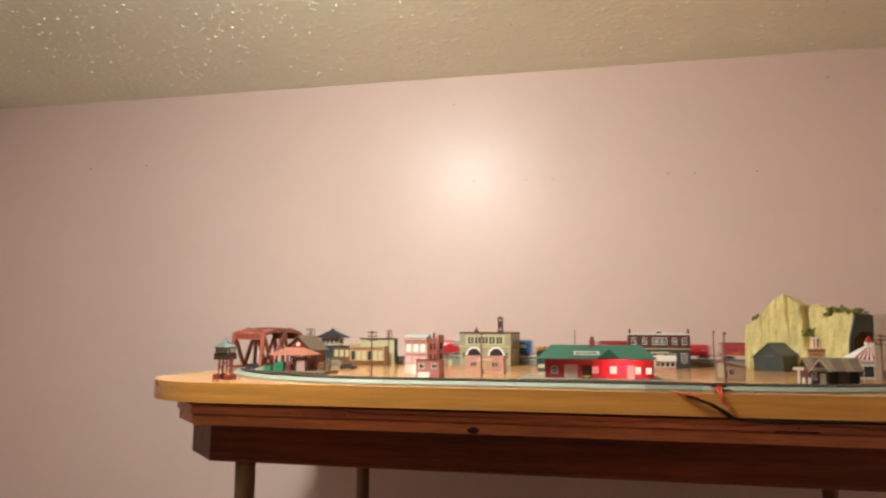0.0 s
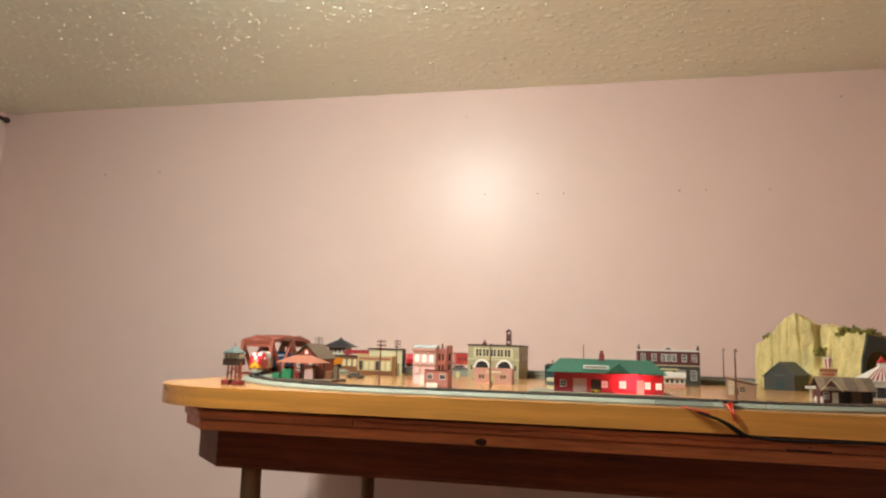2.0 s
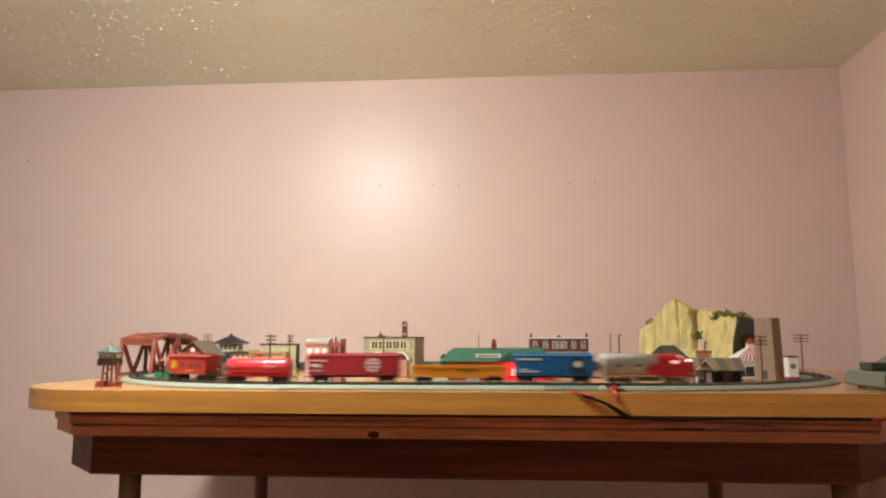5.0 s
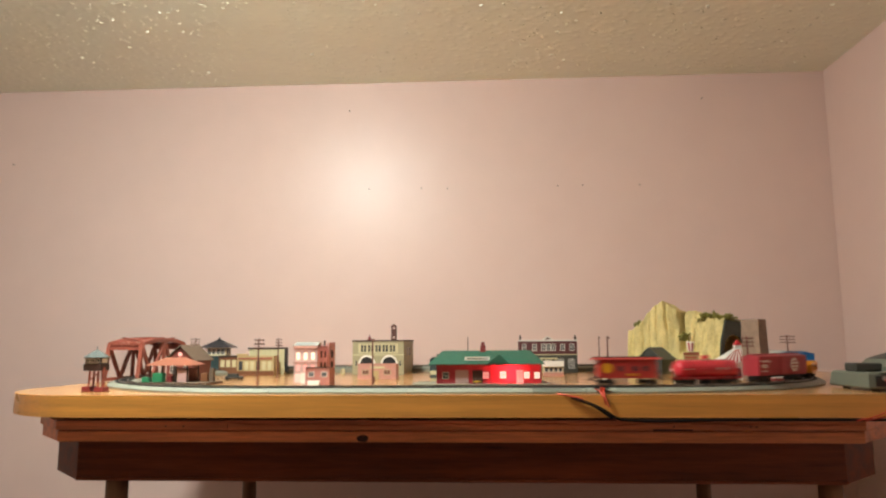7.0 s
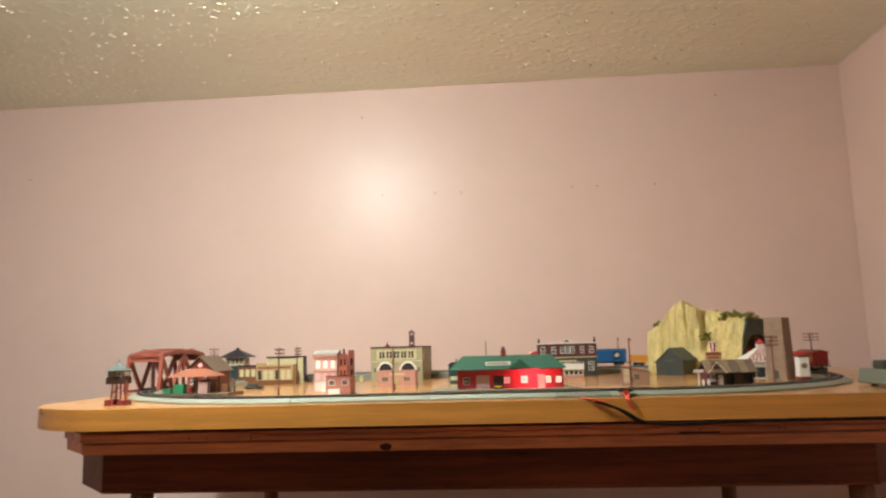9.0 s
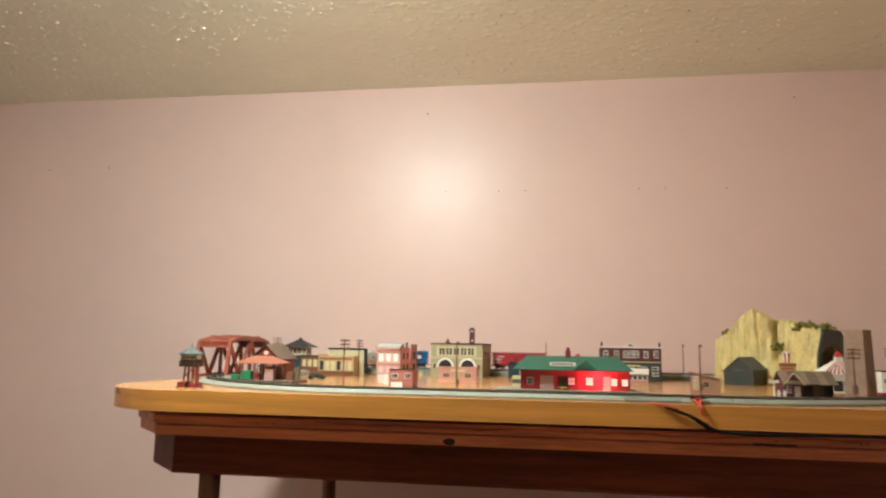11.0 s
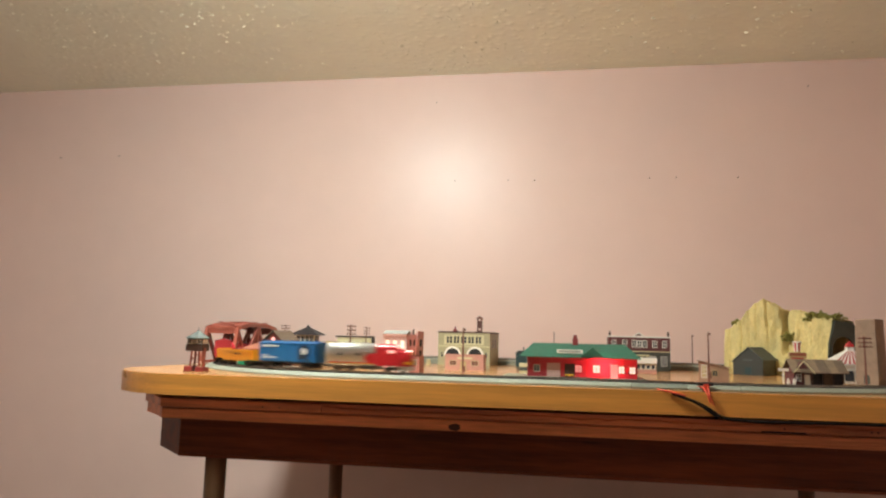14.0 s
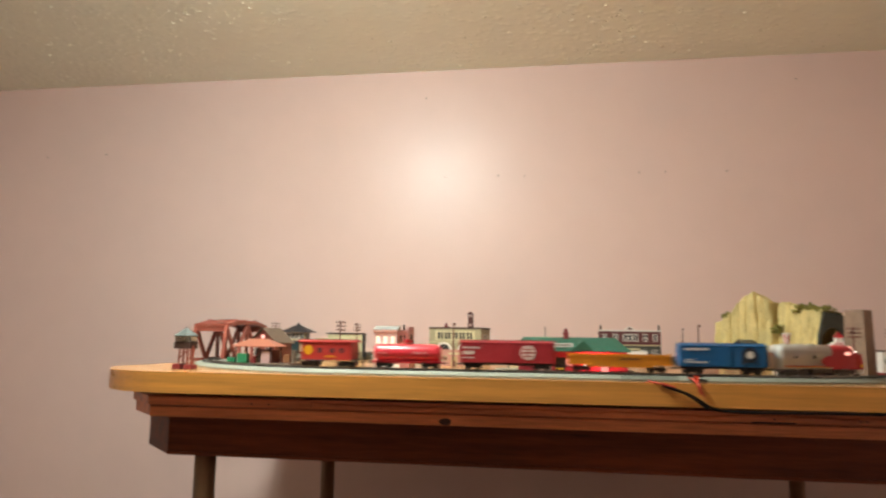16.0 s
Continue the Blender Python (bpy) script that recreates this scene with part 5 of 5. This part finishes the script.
# ---- nails left in the wall ----
for x, z in ((-1.744, 2.023), (-0.401, 1.905), (-0.211, 1.905), (-0.118, 1.903), (0.273, 1.906), (0.36, 1.906), (0.559, 1.904), (-0.476, 2.2), (-2.0, 2.02), (0.79, 2.215)):
    e = thing("wall_nail", pose(x, WALL_N, z), "small dark nail sticking out of the painted wall", "nail", "nails in the wall")
    part("shank", rod(bmesh.new(), (0, 0.005, 0), (0, -0.006, 0.001), 0.0013, 8), "darkbrown", e)
    part("head", rod(bmesh.new(), (0, -0.006, 0.001), (0, -0.0075, 0.001), 0.0019, 12), "brown", e)


def curtain_rod():
    e = thing("curtain_rod", pose(WALL_W, 2.30, 2.268), "dark curtain rod with pale bracket high on the side wall", "curtain rod")
    part("rod", rod(bmesh.new(), (0.03, -0.9, 0), (0.03, 0.12, 0), 0.009, 14), "darkbrown", e)
    part("end_knob", rod(bmesh.new(), (0.03, 0.12, 0), (0.03, 0.135, 0), 0.014, 14, 0.008), "darkbrown", e)
    part("bracket", cube(-0.004, 0.03, 0.08, 0.095, -0.03, -0.009), "white", e, "pale bracket")


curtain_rod()


# ---- rolling stock; nose towards +x, rail top at z = 0 ----
def bogie(e, x, mat="underframe", length=0.03):
    t = part("truck", cube(x - length / 2, x + length / 2, -0.0115, 0.0115, 0.0035, 0.0085, 0.0006), mat, e)
    for q in (x - length * 0.3, x + length * 0.3):
        for s in (-1, 1):
            part("wheel", rod(bmesh.new(), (q, s * 0.0072, 0.005), (q, s * 0.0118, 0.005), 0.005, 16), mat, t)
        part("journal", cube(q - 0.002, q + 0.002, -0.0136, 0.0136, 0.0035, 0.0065, 0.0004), mat, t)


def coupler(e, x, s):
    part("coupler", cube(min(x, x + s * 0.008), max(x, x + s * 0.008), -0.0016, 0.0016, 0.0075, 0.0105), "underframe", e)


def lettering(e, x, z, w, h, n, side, y, mat="white"):
    bm = bmesh.new()
    st = w / n
    for i in range(n):
        box(bm, x + i * st, x + i * st + st * 0.7, min(y, y + side * 0.0003), max(y, y + side * 0.0003), z, z + h)
    return part("lettering", bm, mat, e)


def disc(e, x, z, r, side, y, mat, name="emblem", lift=0.0004):
    return part(name, rod(bmesh.new(), (x, y, z), (x, y + side * lift, z), r, 28), mat, e)


def boxcar(name, L, mat, label, ribs, roof_mat):
    e = thing(name, pose(0, 0, 0), label, "freight car", "cars of the model train")
    h, w = L / 2, 0.0165
    part("body", cube(-h + 0.004, h - 0.004, -w, w, 0.0125, 0.0455, 0.0005), mat, e)
    part("roof", prism(bmesh.new(), [(-w - 0.0006, 0.0456), (w + 0.0006, 0.0456), (w + 0.0006, 0.0465), (0, 0.0495), (-w - 0.0006, 0.0465)], "x", -h + 0.0035, h - 0.0035), roof_mat, e)
    part("running_board", cube(-h + 0.003, h - 0.003, -0.0035, 0.0035, 0.0497, 0.0506), roof_mat, e)
    part("underframe", cube(-h + 0.006, h - 0.006, -0.007, 0.007, 0.0085, 0.0124), "underframe", e)
    for s in (-1, 1):
        part("sliding_door", cube(-0.011, 0.011, min(s * w, s * (w + 0.001)), max(s * w, s * (w + 0.001)), 0.0135, 0.044, 0.0002), mat, e)
        for i in range(ribs):
            for q in (-1, 1):
                x = q * (0.0145 + i * (h - 0.022) / ribs)
                part("rib", cube(x - 0.0005, x + 0.0005, min(s * w, s * (w + 0.0005)), max(s * w, s * (w + 0.0005)), 0.0135, 0.0445), mat, e)
        lad = bmesh.new()
        for i in range(6):
            box(lad, h - 0.011, h - 0.0055, min(s * w, s * (w + 0.0011)), max(s * w, s * (w + 0.0011)), 0.016 + i * 0.0047, 0.0167 + i * 0.0047)
        part("ladder", lad, mat, e)
        coupler(e, s * (h - 0.004), s)
        bogie(e, s * (h - 0.026))
    return e, w


def train():
    out = []
    # locomotive
    L = 0.142
    e = thing("diesel_locomotive", pose(0, 0, 0), "silver streamlined model diesel with red and yellow nose, lit", "locomotive")
    h = L / 2

    def ring(x, w, zt, zb=0.011):
        pts = []
        for i in range(13):
            a = math.pi * i / 12
            c, s = math.cos(a), math.sin(a)
            pts.append((x, w * math.copysign(abs(c) ** 0.55, c), zt - 0.012 + 0.012 * s ** 0.8))
        return [(x, w, zb)] + pts + [(x, -w, zb)]
    part("body", loft(bmesh.new(), [ring(-h + 0.004, 0.0158, 0.0485), ring(-h + 0.006, 0.0165, 0.0495), ring(0.012, 0.0165, 0.0495)]), "silver", e, "silver ribbed body", True)
    part("cab", loft(bmesh.new(), [ring(0.0121, 0.0165, 0.0495), ring(0.040, 0.0165, 0.0495), ring(0.044, 0.0163, 0.0488), ring(0.0515, 0.0158, 0.0405)]), "trainred", e, "red cab")
    part("nose", loft(bmesh.new(), [ring(0.0516, 0.0157, 0.0402), ring(0.058, 0.0148, 0.0385), ring(0.064, 0.0125, 0.035), ring(0.068, 0.009, 0.03), ring(0.0695, 0.004, 0.025)]), "trainred", e, "rounded red nose", True)
    part("pilot", loft(bmesh.new(), [ring(0.05, 0.0155, 0.016, 0.0035), ring(0.064, 0.0115, 0.016, 0.0035), ring(0.0695, 0.005, 0.0155, 0.0035)]), "silver", e, "silver pilot")
    part("nose_band", loft(bmesh.new(), [ring(0.0585, 0.01485, 0.0268, 0.0165), ring(0.0645, 0.01255, 0.0262, 0.0165), ring(0.0688, 0.0088, 0.0255, 0.0165), ring(0.0702, 0.0040, 0.0245, 0.0165)]), "trainyellow", e, "yellow nose band")
    part("nose_emblem", beam(bmesh.new(), (0.0712, 0, 0.018), (0.0655, 0, 0.0355), 0.0042, 0.0012), "trainyellow", e)
    part("headlight", rod(bmesh.new(), (0.0595, 0, 0.0372), (0.063, 0, 0.037), 0.0024, 16), "headlight", e, "glowing headlight")
    for s in (-1, 1):
        part("windshield", beam(bmesh.new(), (0.0453, s * 0.0065, 0.0478), (0.0508, s * 0.0065, 0.0418), 0.0085, 0.0012), "cabglow", e, "lit windshield")
        part("cab_window", cube(0.033, 0.0425, min(s * 0.0164, s * 0.0169), max(s * 0.0164, s * 0.0169), 0.0335, 0.0385), "cabglow", e, "lit cab window")
        part("number_board", cube(0.0555, 0.0605, min(s * 0.0115, s * 0.0152), max(s * 0.0115, s * 0.0152), 0.032, 0.0352), "trainred", e, "number board")
        part("yellow_stripe", cube(-h + 0.008, 0.0115, min(s * 0.0165, s * 0.0168), max(s * 0.0165, s * 0.0168), 0.0135, 0.0146), "trainyellow", e)
        part("red_stripe", cube(-h + 0.008, 0.0115, min(s * 0.0165, s * 0.01675), max(s * 0.0165, s * 0.01675), 0.0148, 0.0163), "trainred", e)
        part("red_sweep", prism(bmesh.new(), [(0.0118, 0.0135), (0.0118, 0.033), (0.006, 0.0325), (-0.001, 0.0295), (-0.0055, 0.024), (-0.0035, 0.0185), (0.003, 0.0148)], "y", min(s * 0.0165, s * 0.0169), max(s * 0.0165, s * 0.0169)), "trainred", e)
        for x in (-0.045, -0.015):
            part("porthole", rod(bmesh.new(), (x, s * 0.0163, 0.03), (x, s * 0.0169, 0.03), 0.0028, 16), "window", e)
        gr = bmesh.new()
        for i in range(7):
            box(gr, -0.06, 0.008, min(s * 0.0164, s * 0.0168), max(s * 0.0164, s * 0.0168), 0.0345 + i * 0.0008, 0.0349 + i * 0.0008)
        part("grille", gr, "silver", e)
        bogie(e, s * 0.042, "truckgrey", 0.038)
    for x in (-0.05, -0.03, -0.01):
        part("roof_fan", rod(bmesh.new(), (x, 0, 0.0490), (x, 0, 0.0508), 0.007, 20), "silver", e)
    part("fuel_tank", cube(-0.016, 0.016, -0.012, 0.012, 0.004, 0.0112, 0.001), "truckgrey", e)
    coupler(e, -h + 0.004, -1)
    for o in e.children_recursive:
        o.data.transform(Matrix.Diagonal((1.14, 1, 1, 1)))
    out.append((e, 0.0645, 0.048))

    # blue boxcar
    e, w = boxcar("blue_boxcar", 0.144, "trainblue", "bright blue model boxcar with round black and white emblem", 3, "trainblue")
    for s in (-1, 1):
        k = -s      # the emblem is on the right of whoever looks at that side
        disc(e, k * 0.040, 0.0315, 0.0125, s, s * w, "navy", "emblem", 0.0009)
        disc(e, k * 0.0405, 0.032, 0.0058, s, s * (w + 0.0009), "white", "emblem_centre", 0.0003)
        part("emblem_stem", cube(min(k * 0.0275, k * 0.0335), max(k * 0.0275, k * 0.0335), min(s * w, s * (w + 0.0008)), max(s * w, s * (w + 0.0008)), 0.0165, 0.033), "navy", e)
        part("emblem_leg", beam(bmesh.new(), (k * 0.0425, s * (w + 0.0005), 0.0245), (k * 0.0535, s * (w + 0.0005), 0.0165), 0.006, 0.0008), "navy", e)
        for x, z, wide, tall, n in ((-0.060, 0.0385, 0.038, 0.0038, 8), (-0.060, 0.0185, 0.036, 0.0022, 9), (-0.060, 0.0225, 0.016, 0.0018, 5)):
            lettering(e, x if k > 0 else -x - wide, z, wide, tall, n, s, s * (w + 0.0006))
    out.append((e, 0.224, 0.046))

    # orange gondola
    L = 0.173
    h = L / 2
    e = thing("orange_gondola", pose(0, 0, 0), "low orange model gondola car with dark lettering", "freight car", "cars of the model train")
    bm = bmesh.new()
    for s in (-1, 1):
        prism(bm, [(-h + 0.004, 0.0125), (-h + 0.03, 0.0125), (-h + 0.038, 0.009), (h - 0.038, 0.009), (h - 0.03, 0.0125), (h - 0.004, 0.0125), (h - 0.004, 0.0295), (-h + 0.004, 0.0295)], "y", s * 0.015, s * 0.0165)
    part("side", bm, "trainorange", e)
    part("end", cube(-h + 0.004, -h + 0.0055, -0.015, 0.015, 0.0125, 0.032), "trainorange", e)
    part("end", cube(h - 0.0055, h - 0.004, -0.015, 0.015, 0.0125, 0.032), "trainorange", e)
    part("floor", cube(-h + 0.0056, h - 0.0056, -0.0149, 0.0149, 0.0122, 0.0135), "underframe", e)
    bm = bmesh.new()
    for s in (-1, 1):
        for i in range(15):
            x = -h + 0.012 + i * (L - 0.024) / 14
            box(bm, x - 0.0007, x + 0.0007, min(s * 0.0165, s * 0.0173), max(s * 0.0165, s * 0.0173), 0.0135, 0.029)
        box(bm, -h + 0.004, h - 0.004, min(s * 0.0165, s * 0.0176), max(s * 0.0165, s * 0.0176), 0.0255, 0.0298)
    part("ribbing", bm, "trainorange", e)
    for s in (-1, 1):
        lettering(e, -0.03 if s > 0 else 0.0, 0.021, 0.034, 0.0024, 8, s, s * 0.01735, "darkbrown")
        coupler(e, s * (h - 0.004), s)
        bogie(e, s * (h - 0.026))
    out.append((e, 0.3875, 0.06))

    # red boxcar
    e, w = boxcar("red_boxcar", 0.169, "boxred", "dark red model boxcar with round white cross emblem", 5, "boxred")
    for s in (-1, 1):
        x = -s * 0.036
        disc(e, x, 0.030, 0.0122, s, s * w, "white", "emblem", 0.0009)
        bm = bmesh.new()
        for dx, dz, a, b in ((0, 0, 0.011, 0.0012), (0, 0, 0.0012, 0.011), (0, 0.0058, 0.009, 0.0009), (0, -0.0058, 0.009, 0.0009)):
            box(bm, x + dx - a, x + dx + a, min(s * (w + 0.0009), s * (w + 0.0012)), max(s * (w + 0.0009), s * (w + 0.0012)), 0.030 + dz - b, 0.030 + dz + b)
        part("emblem_cross", bm, "boxred", e)
        for lx, z, wide, tall, n in ((-0.075, 0.036, 0.03, 0.003, 6), (-0.073, 0.026, 0.018, 0.006, 3), (-0.075, 0.0195, 0.02, 0.0018, 6)):
            lettering(e, lx if s < 0 else -lx - wide, z, wide, tall, n, s, s * (w + 0.0006))
    out.append((e, 0.5725, 0.058))

    # tank car
    L = 0.131
    h = L / 2
    e = thing("red_tank_car", pose(0, 0, 0), "glossy bright red model tank car with pale lettering", "freight car", "cars of the model train")
    bm = bmesh.new()
    rings = []
    for x, k in ((-h + 0.006, 0.3), (-h + 0.007, 0.7), (-h + 0.01, 0.93), (-h + 0.014, 1.0), (h - 0.014, 1.0), (h - 0.01, 0.93), (h - 0.007, 0.7), (h - 0.006, 0.3)):
        rings.append([(x, 0.0158 * k * math.cos(2 * math.pi * i / 28), 0.0255 + 0.0158 * k * math.sin(2 * math.pi * i / 28)) for i in range(28)])
    part("tank", loft(bm, rings), "tankred", e, "", True)
    part("dome", rod(bmesh.new(), (0, 0, 0.043), (0, 0, 0.0495), 0.007, 20), "tankred", e)
    for x in (-0.035, 0.035):
        part("tank_band", rod(bmesh.new(), (x - 0.0006, 0, 0.0255), (x + 0.0006, 0, 0.0255), 0.0161, 28), "underframe", e)
    part("underframe", cube(-h + 0.004, h - 0.004, -0.009, 0.009, 0.0085, 0.0125), "tankred", e)
    for s in (-1, 1):
        part("walkway", cube(-h + 0.005, h - 0.005, min(s * 0.0092, s * 0.0165), max(s * 0.0092, s * 0.0165), 0.0118, 0.0128), "tankred", e)
        part("handrail", rod(bmesh.new(), (-h + 0.01, s * 0.0168, 0.027), (h - 0.01, s * 0.0168, 0.027), 0.0005, 6), "tankred", e)
        lettering(e, 0.012, 0.0255, 0.026, 0.0026, 6, s, s * 0.0157, "white")
        lettering(e, -0.05, 0.0255, 0.016, 0.002, 4, s, s * 0.0157)
        coupler(e, s * (h - 0.004), s)
        bogie(e, s * (h - 0.024))
    out.append((e, 0.7465, 0.041))

    # caboose
    L = 0.123
    h = L / 2
    e = thing("red_caboose", pose(0, 0, 0), "red model caboose with dull red roof and yellow emblem", "freight car", "cars of the model train")
    w = 0.016
    part("body", cube(-h + 0.013, h - 0.013, -w, w, 0.012, 0.043, 0.0004), "caboosered", e)
    part("roof", prism(bmesh.new(), [(-w - 0.0015, 0.0431), (w + 0.0015, 0.0431), (w + 0.0015, 0.044), (0, 0.0472), (-w - 0.0015, 0.044)], "x", -h + 0.005, h - 0.005), "caboosered", e, "dull red roof")
    part("running_board", cube(-h + 0.006, h - 0.006, -0.004, 0.004, 0.0473, 0.0482), "underframe", e)
    for s in (-1, 1):
        part("end_platform", cube(min(s * (h - 0.0129), s * (h - 0.003)), max(s * (h - 0.0129), s * (h - 0.003)), -w, w, 0.0115, 0.0135), "underframe", e)
        rl = bmesh.new()
        for y in (-w + 0.001, -0.005, 0.005, w - 0.001):
            rod(rl, (s * (h - 0.004), y, 0.0135), (s * (h - 0.004), y, 0.025), 0.0005, 6)
        beam(rl, (s * (h - 0.004), -w, 0.025), (s * (h - 0.004), w, 0.025), 0.001, 0.001)
        part("railing", rl, "underframe", e)
        for x in (-0.012, 0.012, 0.03):
            part("window", cube(x - 0.0035, x + 0.0035, min(s * w, s * (w + 0.0004)), max(s * w, s * (w + 0.0004)), 0.024, 0.0325), "window", e)
        disc(e, -0.034, 0.029, 0.0085, s, s * w, "trainyellow", "emblem", 0.0006)
        lettering(e, -0.002, 0.0165, 0.02, 0.003, 5, s, s * (w + 0.0001), "trainyellow")
        coupler(e, s * (h - 0.004), s)
        bogie(e, s * (h - 0.026))
    out.append((e, 0.8905, 0.036))
    return out


TRAIN = train()


# ---- the table stands a little out of level, and all on it with it ----
LEVEL = pose(0.7, 0, ZB - 0.001) @ pose(0, 0, 0, 0, -0.149, 0) @ pose(-0.7, 0, -ZB)
for ob in list(scene.objects):
    if ob.parent is None and ob.type != "CAMERA" and ob.get("kind") != "structure" and ob.get("category") not in ("nail", "ceiling lamp", "curtain rod"):
        ob.matrix_basis = LEVEL @ ob.matrix_basis


# ---- the train: nose positions along the oval, seconds and metres ----
NOSE = [(0.0, -1.335), (1.5, -0.73), (2.5, -0.31), (3.5, 0.081), (4.0, 0.285), (4.5, 0.495), (7.0, 1.507), (7.5, 1.70), (9.0, 2.238), (9.5, 2.429), (14.0, 4.191), (14.5, 4.388), (15.0, 4.58), (15.5, 4.77), (16.0, 4.96)]


def nose_at(t):
    for (t0, s0), (t1, s1) in zip(NOSE, NOSE[1:]):
        if t <= t1:
            return s0 + (s1 - s0) * (t - t0) / (t1 - t0)
    return NOSE[-1][1]


def car_pose(t, back, half):
    """A vehicle whose middle lies back metres behind the nose, on two trucks half metres from it."""
    s = nose_at(t) - back
    ax, ay, _ = on_track(s - half)
    bx, by, _ = on_track(s + half)
    return LEVEL @ pose((ax + bx) / 2, (ay + by) / 2, RAIL_Z + rise((ay + by) / 2), 0, 0, math.degrees(math.atan2(by - ay, bx - ax)))


def motions():
    for ob, back, half in TRAIN:
        walk(ob, [(i * 0.1, car_pose(i * 0.1, back, half)) for i in range(161)])


motions()
